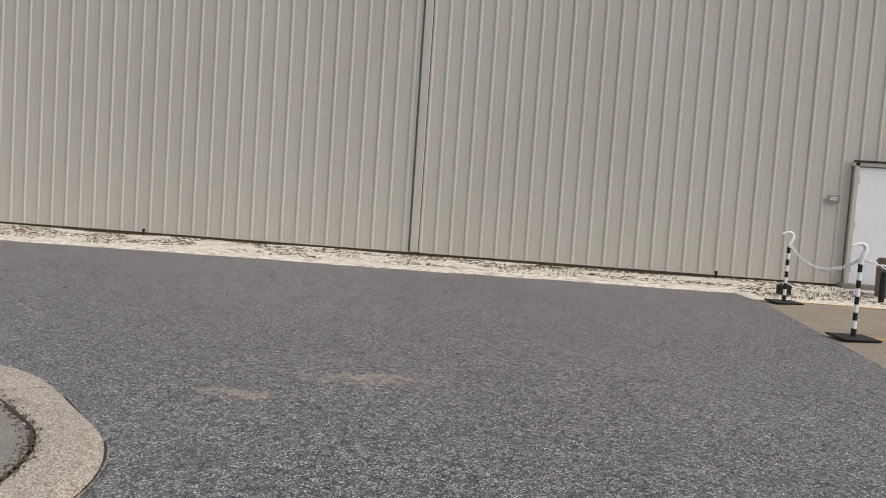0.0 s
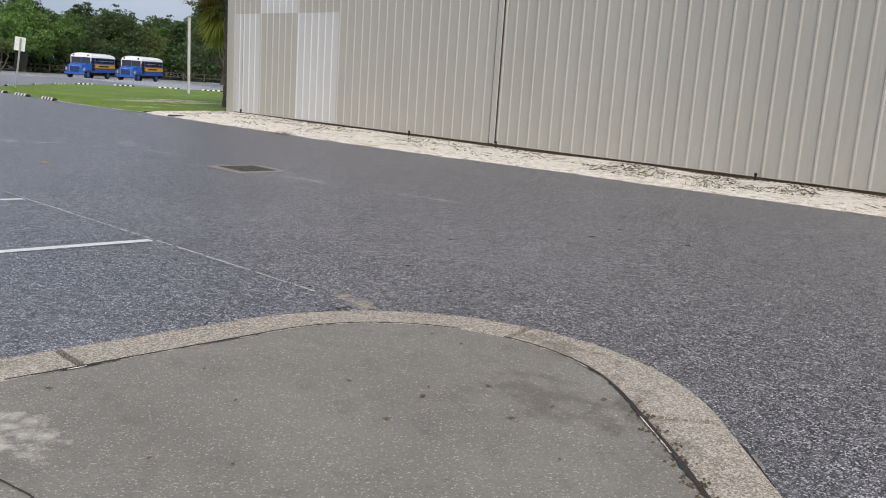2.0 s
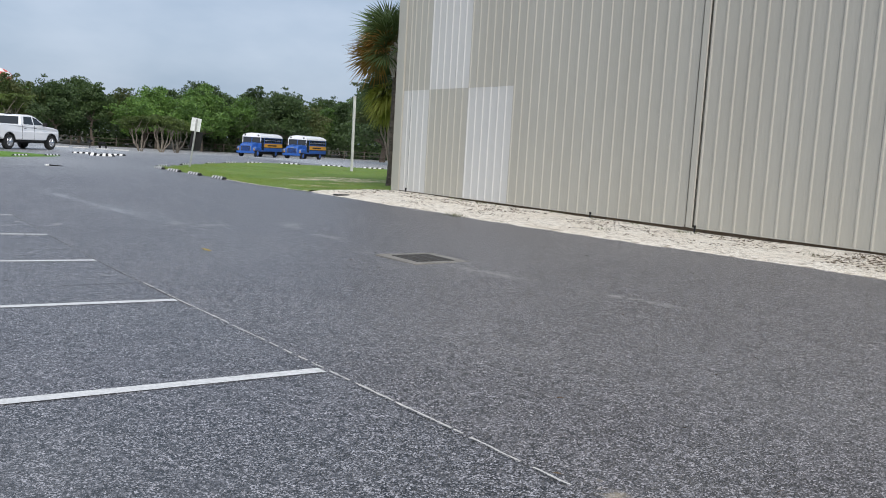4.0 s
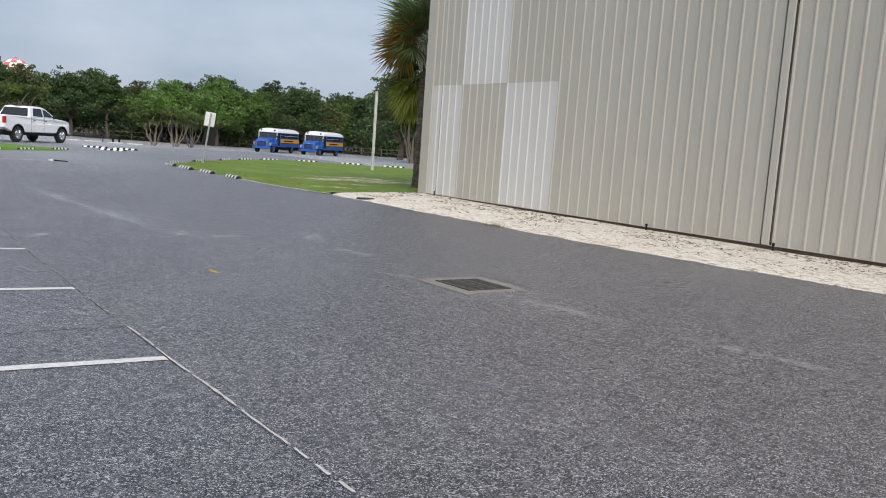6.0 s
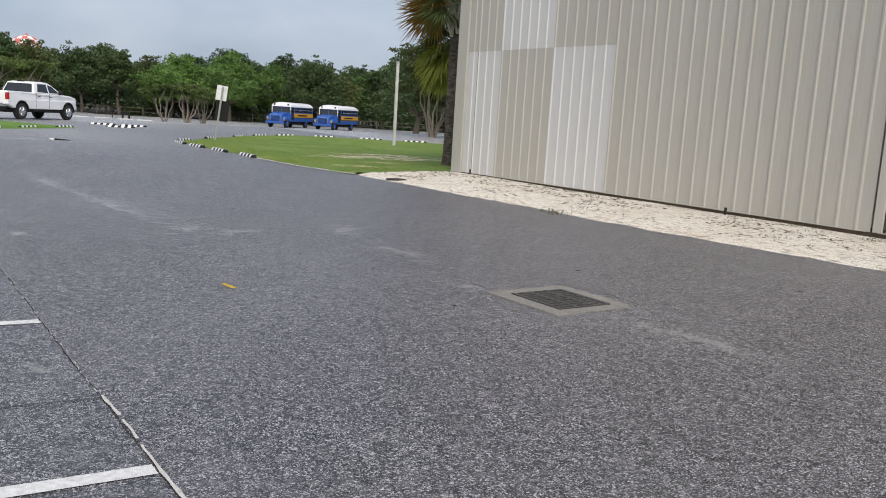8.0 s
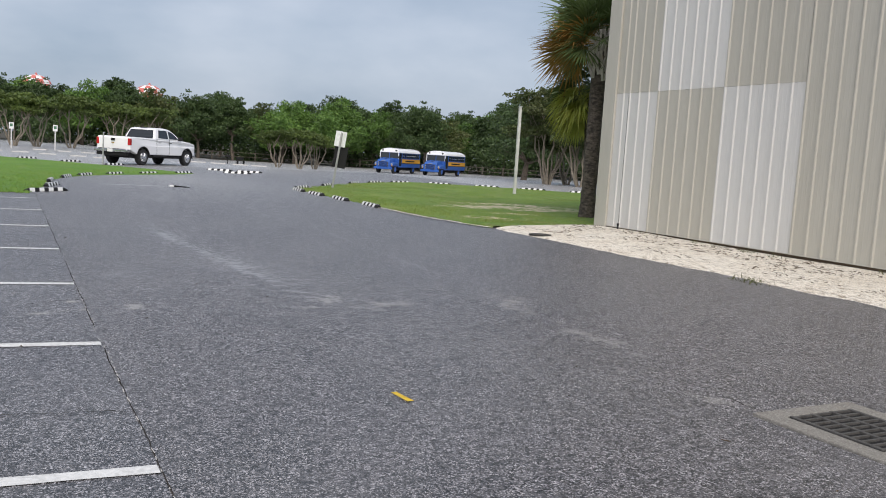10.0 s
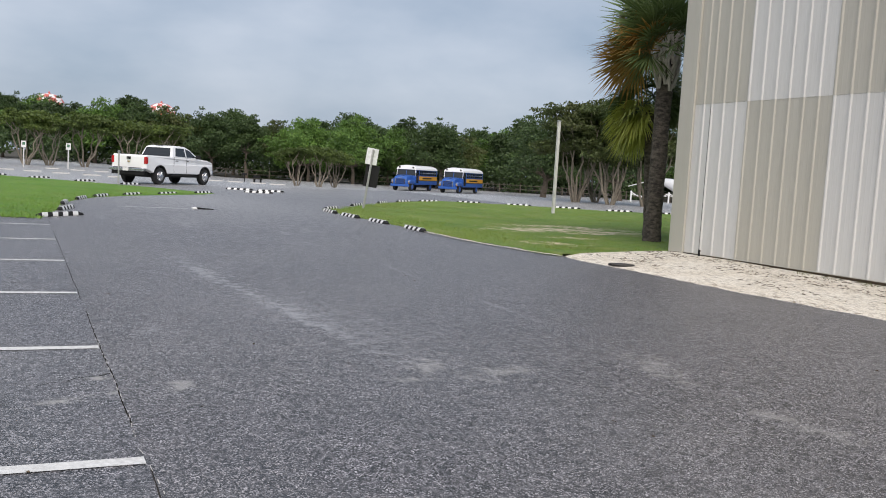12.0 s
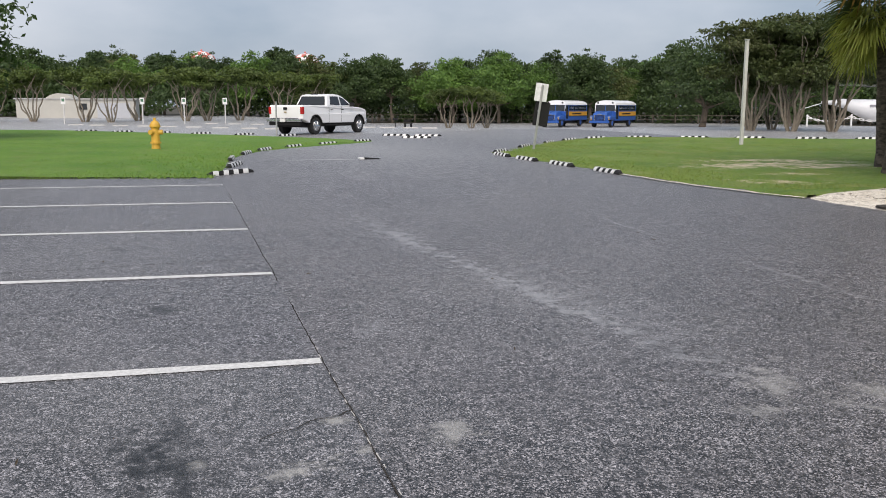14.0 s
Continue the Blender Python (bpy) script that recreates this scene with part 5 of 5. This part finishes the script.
c = copy_thing(lone, pose(-93, 62, gz(-93, 62), 0, 0, 130))
c = copy_thing(lone, pose(-53.2, -9.4, 0, 0, 0, 40))
c.scale = (0.85, 0.85, 0.85)

# ---- palms ----
def fan(bm, base, way, length, droop, blades, spread):
    """One fan frond: a stalk and a tilted ring of narrow folded blades."""
    base, way = Vector(base), Vector(way).normalized()
    side = way.cross(Vector((0, 0, 1))).normalized()
    up = side.cross(way).normalized()
    tau = random.uniform(-1.1, 1.1)
    side, up = side * math.cos(tau) + up * math.sin(tau), up * math.cos(tau) - side * math.sin(tau)
    stalk = length * 0.42
    tip = base + way * stalk - Vector((0, 0, droop * 0.12))
    tube(bm, base, tip, 0.018, 0.01, 5)
    for k in range(blades):
        a = (k / (blades - 1) - 0.5) * 2 * spread
        d = (way * math.cos(a) + side * math.sin(a)).normalized()
        L = length * (0.56 + 0.12 * math.cos(a) + random.uniform(-0.06, 0.06))
        w = (side * math.cos(a) - way * math.sin(a)).normalized() * 0.026
        mid = tip + d * L * 0.55 + up * 0.06 * random.uniform(-1, 1) - Vector((0, 0, droop * L * 0.15))
        end = tip + d * L - Vector((0, 0, droop * L * random.uniform(0.35, 0.8)))
        vs = [bm.verts.new(q) for q in (tip, mid + w, end, mid - w)]
        bm.faces.new(vs)


def palm(at, height, trunk_r, crown, label, seed):
    random.seed(seed)
    t = empty("palm_tree", at, label, "palm tree", "palms at the hangar corner")
    bm = bmesh.new()
    rings = []
    for k in range(61):
        z = -0.1 + (height - 0.5) * k / 60
        r = trunk_r * (0.96 + 0.26 * max(0.0, 1 - k / 10) ** 1.5)
        rings.append([bm.verts.new(((r + 0.016 * noise.noise((math.cos(a) * 2, math.sin(a) * 2 + seed, z * 7))) * math.cos(a), (r + 0.016 * noise.noise((math.cos(a) * 2, math.sin(a) * 2 + seed, z * 7))) * math.sin(a), z)) for a in [q * math.pi / 9 for q in range(18)]])
    for r0, r1 in zip(rings, rings[1:]):
        for q in range(18):
            bm.faces.new((r0[q], r0[(q + 1) % 18], r1[(q + 1) % 18], r1[q]))
    bm.faces.new(rings[-1])
    part("trunk", bm, PALM_BARK, t)
    if crown == "tall":
        bm = bmesh.new()
        for k in range(44):
            a = k * 2.4
            z = height - 1.35 + 0.03 * k
            d = Vector((math.cos(a), math.sin(a), 0))
            s = Vector((-d.y, d.x, 0))
            foot = d * trunk_r * 0.95 + Vector((0, 0, z))
            for sg in (-1, 1):
                tube(bm, foot + s * sg * 0.01, foot + d * 0.1 + s * sg * 0.13 + Vector((0, 0, 0.42)), 0.045, 0.03, 5)
        part("boot", bm, BOOT, t, "pale criss-cross leaf bases")
    kinds = [("fronds", FROND_GREEN, 52, 1.4, -0.3, 0.35), ("dry_fronds", FROND_GOLD, 15, 0.45, -0.3, 0.4)] if crown == "tall" else [("fronds", FROND_GREEN, 26, 0.9, -0.35, 0.5), ("pale_fronds", FROND_LIME, 22, 0.0, -1.0, 0.9)]
    for name, mat, count, hi, lo, droop in kinds:
        bm = bmesh.new()
        for k in range(count):
            a = k * 2.4 + random.uniform(-0.3, 0.3)
            if mat is not FROND_GREEN:
                a = radians(random.uniform(165, 285))
            e = lo + (hi - lo) * (k + 0.5) / count
            fan(bm, (0.05 * math.cos(a), 0.05 * math.sin(a), height - 0.35 + 0.25 * e), (math.cos(a), math.sin(a), e), (1.6 if crown == "tall" else 1.15) * random.uniform(0.8, 1.12), droop, 30, 1.7)
        part(name, bm, mat, t)
    return t


palm(pose(-28.95, 15.4, gz(-29, 15.4), 0, 0.5, 0), 4.95, 0.2, "tall", "sabal palm with golden dry fronds by the hangar corner", 5)
palm(pose(-30.35, 16.45, gz(-30.3, 16.4), 0, -4, 20), 3.9, 0.17, "low", "shorter sabal palm with hanging lime fronds", 9)
random.seed(21)


def blades(name, spots, height, width, material, label, lean=0.5):
    """Grass blades at (x, y) spots, as narrow triangles on the ground."""
    n = len(spots)
    p = np.array([(x, y, gz(x, y) + 0.015 + (sand_rise(x, y) if x > -26.6 else 0)) for x, y in spots])
    a = rng.random(n) * 6.283
    s = np.stack([np.cos(a), np.sin(a), np.zeros(n)], 1) * width * (0.7 + 0.6 * rng.random(n))[:, None]
    h = height * (0.5 + rng.random(n))
    tip = p + np.stack([rng.normal(size=n) * lean * h, rng.normal(size=n) * lean * h, h], 1)
    v = np.stack([p - s, p + s, tip], 1).reshape(-1, 3)
    ob = new(name, mesh_of(name, v.tolist(), np.arange(3 * n).reshape(-1, 3).tolist(), material))
    return tagged(ob, label, "grass", kind="stuff")


GRASS = leaf_material("grass_blades", (0.12, 0.27, 0.028), (0.23, 0.37, 0.055), (0.2, 0.28, 0.06))


GRASS_DRY = leaf_material("dry_grass_blades", (0.138, 0.25, 0.031), (0.265, 0.36, 0.062), (0.265, 0.29, 0.08))


def bare(x, y):
    """Where the lawn is worn to sand."""
    return ((x + 31.5) / 1.7) ** 2 + ((y - 14.7) / 2.3) ** 2 < 0.8 + 0.9 * noise.noise((x * 1.3, y * 0.7, 5))


spots = []
while len(spots) < 70000:
    x = -25.9 - 23.5 * random.random() ** 1.4
    y = 9.8 + 16 * random.random()
    if table(RIGHT_LOW, x) + 0.02 < y < table(RIGHT_TOP, x) and not bare(x, y):
        if noise.noise((x * 0.7, y * 0.7, 1)) > -0.2 or random.random() < 0.2:
            spots.append((x, y))
blades("grass_blades", spots, 0.034, 0.009, GRASS_DRY, "short green grass blades of the palm lawn", 0.8)
spots = []
while len(spots) < 40000:
    x, y = -32.0 - 16 * random.random() ** 1.3, -10 + 18 * random.random()
    if y < table(LEFT_TOP, x) - 0.05:
        spots.append((x + 0.15 * y, y))
blades("grass_blades", spots, 0.04, 0.01, GRASS, "short green grass blades of the hydrant lawn")
# weeds, twigs and litter along the wall
TWIG = plain("dry_litter", (0.12, 0.085, 0.05), 0.95, 0, 0.5, 20)
v, f = [], []
for k in range(8200):
    x = random.uniform(-26.4, 4.2) if k < 5200 else random.uniform(-12.0, 4.2)
    y0 = table(SAND_EDGE, x)
    y = y0 + (13.95 - y0) * (0.16 + 0.84 * random.random() ** 0.8)
    if noise.noise((x * 0.8, y * 1.6, 9)) < -0.05:
        continue
    a, L, w = random.uniform(0, 6.283), random.uniform(0.012, 0.06), random.uniform(0.003, 0.008)
    z = sand_top(x, y) + 0.004 + 0.012 * random.random()
    d, sd = Vector((math.cos(a), math.sin(a), random.uniform(-0.1, 0.1))) * L, Vector((-math.sin(a), math.cos(a), 0)) * w
    c = Vector((x, y, z))
    i = len(v)
    v += [tuple(c - d), tuple(c + sd), tuple(c + d), tuple(c - sd + Vector((0, 0, 0.01)))]
    f.append((i, i + 1, i + 2, i + 3))
tagged(new("leaf_litter", mesh_of("leaf_litter", v, f, TWIG)), "dry brown twigs and leaf litter on the sand", "litter", kind="stuff")
spots = []
for k in range(22):
    cx = random.uniform(-26.3, 3.5)
    cy = random.choice((random.uniform(13.4, 13.9), random.uniform(table(SAND_EDGE, cx) + 0.2, 13.6)))
    spots += [(random.gauss(cx, 0.12), random.gauss(cy, 0.08)) for _ in range(random.randint(8, 40))]
for k in range(26):
    cx, cy = random.uniform(-4.0, 4.2), random.uniform(12.5, 13.8)
    spots += [(random.gauss(cx, 0.2), random.gauss(cy, 0.07)) for _ in range(28)]
for cx, cy in ((-18.75, 10.9), (-8.8, 12.2), (2.9, 12.3), (3.4, 12.6), (-14.9, 13.5)):
    spots += [(random.gauss(cx, 0.16), random.gauss(cy, 0.1)) for _ in range(60)]
wd = blades("weeds", spots, 0.07, 0.007, leaf_material("weed_green", (0.1, 0.12, 0.035), (0.2, 0.19, 0.075), (0.1, 0.12, 0.04)), "small green weeds in the sand by the wall", 0.7)
wd["category"] = "weeds"

# twigs blown over the asphalt
v, f = [], []
for k in range(90):
    x, y = random.uniform(-24, 0), random.uniform(-2, 10)
    a, L, w = random.uniform(0, 6.283), random.uniform(0.01, 0.045), random.uniform(0.003, 0.008)
    d, sd, c = Vector((math.cos(a), math.sin(a), 0)) * L, Vector((-math.sin(a), math.cos(a), 0)) * w, Vector((x, y, gz(x, y) + 0.014))
    if -6.2 < x < -2.6 and y < 3.7:
        continue
    i = len(v)
    v += [tuple(c - d), tuple(c + sd), tuple(c + d), tuple(c - sd + Vector((0, 0, 0.006)))]
    f.append((i, i + 1, i + 2, i + 3))
tagged(new("leaf_litter", mesh_of("leaf_litter", v, f, TWIG)), "sparse dark twigs blown over the asphalt", "litter", kind="stuff")

# fallen leaves and grit on the pad
v, f = [], []
for k in range(60):
    x, y = random.uniform(-5.6, -2.9), random.uniform(-0.8, 3.0)
    a, L = random.uniform(0, 6.283), random.uniform(0.008, 0.022)
    i = len(v)
    for da, r in ((0, L), (1.57, L * 0.4), (3.14, L), (4.71, L * 0.4)):
        v.append((x + r * math.cos(a + da), y + r * math.sin(a + da), 0.05 + random.uniform(0.001, 0.008)))
    f.append((i, i + 1, i + 2, i + 3))
tagged(new("leaf_litter", mesh_of("leaf_litter", v, f, TWIG)), "scattered dark leaf scraps on the concrete", "litter", kind="stuff")
v, f = [], []
for k in range(420):
    i0 = random.randrange(nearest(-3.7, 2.9), nearest(-2.65, 0.5))
    x, y = pad_in[i0]
    x, y = x + random.uniform(-0.05, 0.05), y + random.uniform(-0.05, 0.05)
    r = random.uniform(0.003, 0.009)
    i = len(v)
    v += [(x - r, y - r * 0.6, 0.046), (x + r, y - r, 0.046), (x + r * 0.4, y + r, 0.046), (x, y, 0.046 + r)]
    f += [(i, i + 1, i + 3), (i + 1, i + 2, i + 3), (i + 2, i, i + 3)]
tagged(new("grit", mesh_of("grit", v, f, TWIG)), "dark grit and moss in the kerb joint", "grit", kind="stuff")

# ---- far fence, helicopter, towers, building ----
FENCE = plain("weathered_rail", (0.1, 0.085, 0.065), 0.9, 0, 0.4, 2)
fence = empty("fence", pose(0, 0, 0), "weathered post and rail fence before the woods", "fence")
fp = [(-14.8 + 121 * math.cos(radians(a)), 2 + 121 * math.sin(radians(a))) for a in span(172, 128, 1.4)]
post_me = None
for (x0, y0), (x1, y1) in zip(fp, fp[1:]):
    if post_me is None:
        o = part("post", box(bmesh.new(), 0.14, 0.14, 1.3, (0, 0, 0.6)), FENCE, fence)
        post_me = o.data
    else:
        o = new("post", post_me)
        o.parent = fence
    o.matrix_basis = pose(x0, y0, gz(x0, y0))
    for z in (0.55, 1.12):
        bm = tube(bmesh.new(), (x0, y0, gz(x0, y0) + z), (x1, y1, gz(x1, y1) + z), 0.04, n=6)
        part("rail", bm, FENCE, fence)

HWHITE = plain("aircraft_white", (0.76, 0.77, 0.78), 0.4, 0, 0.1, 1)
ang = math.degrees(math.atan2(0.77, 0.63))
heli = empty("helicopter", pose(-88.9, 62.6, gz(-88, 62) + 0.55, 0, 0, ang), "large white display helicopter with a tapering tail boom", "helicopter")
RINGS = [(0.0, 1.95, 0.16, 0.12), (1.2, 1.95, 0.3, 0.3), (2.0, 1.9, 0.42, 0.5), (3.2, 1.55, 0.7, 0.85), (4.6, 1.25, 1.0, 1.2), (6.5, 1.2, 1.15, 1.3), (13.0, 1.2, 1.15, 1.3), (15.5, 1.05, 1.0, 1.1), (17.0, 0.85, 0.5, 0.6), (17.4, 0.8, 0.12, 0.15)]
bm = bmesh.new()
rings = [[bm.verts.new((x, ry * math.cos(a), zc + rz * math.sin(a) * (1.0 if math.sin(a) < 0 else 0.82))) for a in [k * math.pi / 8 for k in range(16)]] for x, zc, ry, rz in RINGS]
for r0, r1 in zip(rings, rings[1:]):
    for k in range(16):
        bm.faces.new((r0[k], r0[(k + 1) % 16], r1[(k + 1) % 16], r1[k]))
bm.faces.new(rings[0])
bm.faces.new(rings[-1])
bmesh.ops.recalc_face_normals(bm, faces=bm.faces[:])
part("fuselage", bm, HWHITE, heli, smooth=True)
part("tail_rod", tube(bmesh.new(), (0.2, 0, 1.9), (-2.0, 0.2, 1.2), 0.05, n=6), HWHITE, heli)
bm = bmesh.new()
tube(bm, (9.0, -1.0, 2.55), (11.5, -1.0, 2.55), 0.42, 0.36, 14)
part("engine", bm, HWHITE, heli)
part("intake", tube(bmesh.new(), (8.92, -1.0, 2.55), (9.02, -1.0, 2.55), 0.3, n=14), BLACK, heli)
part("sponson", box(bmesh.new(), 5.0, 0.8, 0.7, (10.5, -1.3, 0.45), bevel=0.25), HWHITE, heli)
part("stripe", box(bmesh.new(), 7.0, 0.03, 0.08, (10.0, -1.165, 0.98)), BLACK, heli)
part("window", box(bmesh.new(), 0.4, 0.05, 0.45, (9.6, -1.14, 1.55), bevel=0.02), BLACK, heli)
part("window", box(bmesh.new(), 0.4, 0.05, 0.45, (11.6, -1.14, 1.55), bevel=0.02), BLACK, heli)
part("marking", box(bmesh.new(), 0.9, 0.03, 0.25, (4.9, -0.98, 1.6)), plain("grey_marking", (0.3, 0.3, 0.33), 0.6), heli)
part("mast", tube(bmesh.new(), (9.8, 0, 2.2), (9.8, 0, 3.6), 0.35, 0.2, 12), HWHITE, heli)
part("hub", tube(bmesh.new(), (9.8, 0, 3.55), (9.8, 0, 3.75), 0.9, 0.5, 14), HWHITE, heli)
for a in (12, 72, 132, 192, 252, 312):
    d = Vector((math.cos(radians(a)), math.sin(radians(a)), 0))
    bm = box(bmesh.new(), 8.4, 0.4, 0.05, (0, 0, 0), Matrix.Rotation(radians(a), 4, "Z"))
    bmesh.ops.translate(bm, vec=Vector((9.8, 0, 3.62)) + d * 4.6, verts=bm.verts[:])
    part("rotor_blade", bm, plain("blade_grey", (0.2, 0.2, 0.2), 0.6), heli)
for x, y in ((6.2, 0), (13.5, -0.9), (13.5, 0.9)):
    part("landing_leg", tube(bmesh.new(), (x, y, -0.6), (x, y, 0.4), 0.08, n=8), HWHITE, heli)
    part("wheel", tube(bmesh.new(), (x, y - 0.1, -0.3), (x, y + 0.1, -0.3), 0.26, n=14), TYRE, heli)

va, vb = Vector((-72.5, 48.0, 0)), Vector((-58.5, 65.2, 0))
prev = None
for k in range(8):
    q = va + (vb - va) * k / 7
    gp = gz(q.x, q.y)
    wpst = empty("rope_post", pose(q.x, q.y, gp), "white barrier post round the helicopter", "post", "rope posts")
    part("pole", tube(bmesh.new(), (0, 0, -0.05), (0, 0, 0.85), 0.07, n=10), WHITE, wpst)
    part("cap", tube(bmesh.new(), (0, 0, 0.85), (0, 0, 0.95), 0.1, 0.03, 10), WHITE, wpst)
    if prev is not None:
        chain((prev.x, prev.y, gz(prev.x, prev.y) + 0.75), (q.x, q.y, gp + 0.75), 0.35, 0.3, 0.035, WHITE, "pale rope sagging between white barrier posts")
    prev = q

# tower paint with the haze of distance mixed into the red
HAZYRED = plain("hazy_red", (0.62, 0.16, 0.13), 0.6, 0, 0.15, 1)


def water_tower(m4):
    t = empty("water_tower", m4, "red and white chequered water tower above the trees", "water tower", "chequered water towers")
    for k in range(12):
        for j in range(6):
            a0, a1 = k * math.pi / 6, (k + 1) * math.pi / 6
            b0, b1 = -1.2 + j * 0.46, -1.2 + (j + 1) * 0.46
            if j == 5:
                b1 = 1.57
            verts = []
            for b in (b0, (b0 + b1) / 2, b1):
                for a in (a0, (a0 + a1) / 2, a1):
                    verts.append((6.2 * math.cos(a) * math.cos(b), 6.2 * math.sin(a) * math.cos(b), 4.6 * math.sin(b)))
            faces = [(r * 3 + c, r * 3 + c + 1, r * 3 + c + 4, r * 3 + c + 3) for r in (0, 1) for c in (0, 1)]
            o = new("tank_panel", mesh_of("tank_panel", verts, faces, HAZYRED if (k + j) % 2 else WHITE, True))
            o.parent = t
    for k in range(6):
        a = k * math.pi / 3
        part("leg", tube(bmesh.new(), (6 * math.cos(a), 6 * math.sin(a), -21.6), (5 * math.cos(a), 5 * math.sin(a), -1), 0.35, n=8), WHITE, t)
    part("finial", tube(bmesh.new(), (0, 0, 4.5), (0, 0, 5.4), 0.5, 0.3, 10), HAZYRED, t)
    return t


wt = water_tower(pose(-412, 47.5, 20.6))
copy_thing(wt, pose(-413, 2.1, 20.8))

annex = empty("storage_building", pose(-124.5, -12.0, 0), "low white metal storage building with an arched bay", "building")
PALE = plain("pale_metal", (0.5, 0.49, 0.44), 0.6, 0, 0.12, 0.5)
bw = part("wall", box(bmesh.new(), 6, 12.8, 2.1, (0, -0.1, 1.05), bevel=0.03), PALE, annex)
bm = bmesh.new()
tube(bm, (-3, -1.9, 0.6), (3.1, -1.9, 0.6), 2.2, n=28)
part("arched_bay", bm, PALE, annex)
part("door", box(bmesh.new(), 0.1, 3.6, 1.7, (3.05, 3.9, 0.85)), plain("door_grey", (0.5, 0.52, 0.55), 0.6), annex)
part("roof", box(bmesh.new(), 6.4, 13.2, 0.14, (0, -0.1, 2.17)), STEEL, annex)
part("window", box(bmesh.new(), 0.08, 0.8, 0.7, (3.04, 0.6, 1.3)), GLASS, annex)
grill = empty("park_grill", pose(-76, 15.4, gz(-76, 15.4), 0, 0, 20) @ Matrix.Scale(0.65, 4), "small dark park grill on a post", "grill")
part("post", tube(bmesh.new(), (0, 0, -0.05), (0, 0, 0.8), 0.05, n=8), BLACK, grill)
part("firebox", box(bmesh.new(), 0.5, 0.4, 0.25, (0, 0, 0.9), bevel=0.02), BLACK, grill)
bench = empty("park_bench", pose(-77, 16.6, gz(-77, 16.6), 0, 0, 20) @ Matrix.Scale(0.65, 4), "small black bench by the grill", "bench")
part("seat", box(bmesh.new(), 0.4, 1.0, 0.06, (0, 0, 0.45), bevel=0.01), BLACK, bench)
part("backrest", box(bmesh.new(), 0.05, 1.0, 0.3, (-0.2, 0, 0.72), bevel=0.01), BLACK, bench)
for y in (-0.42, 0.42):
    part("leg", box(bmesh.new(), 0.36, 0.05, 0.45, (0, y, 0.22)), BLACK, bench)
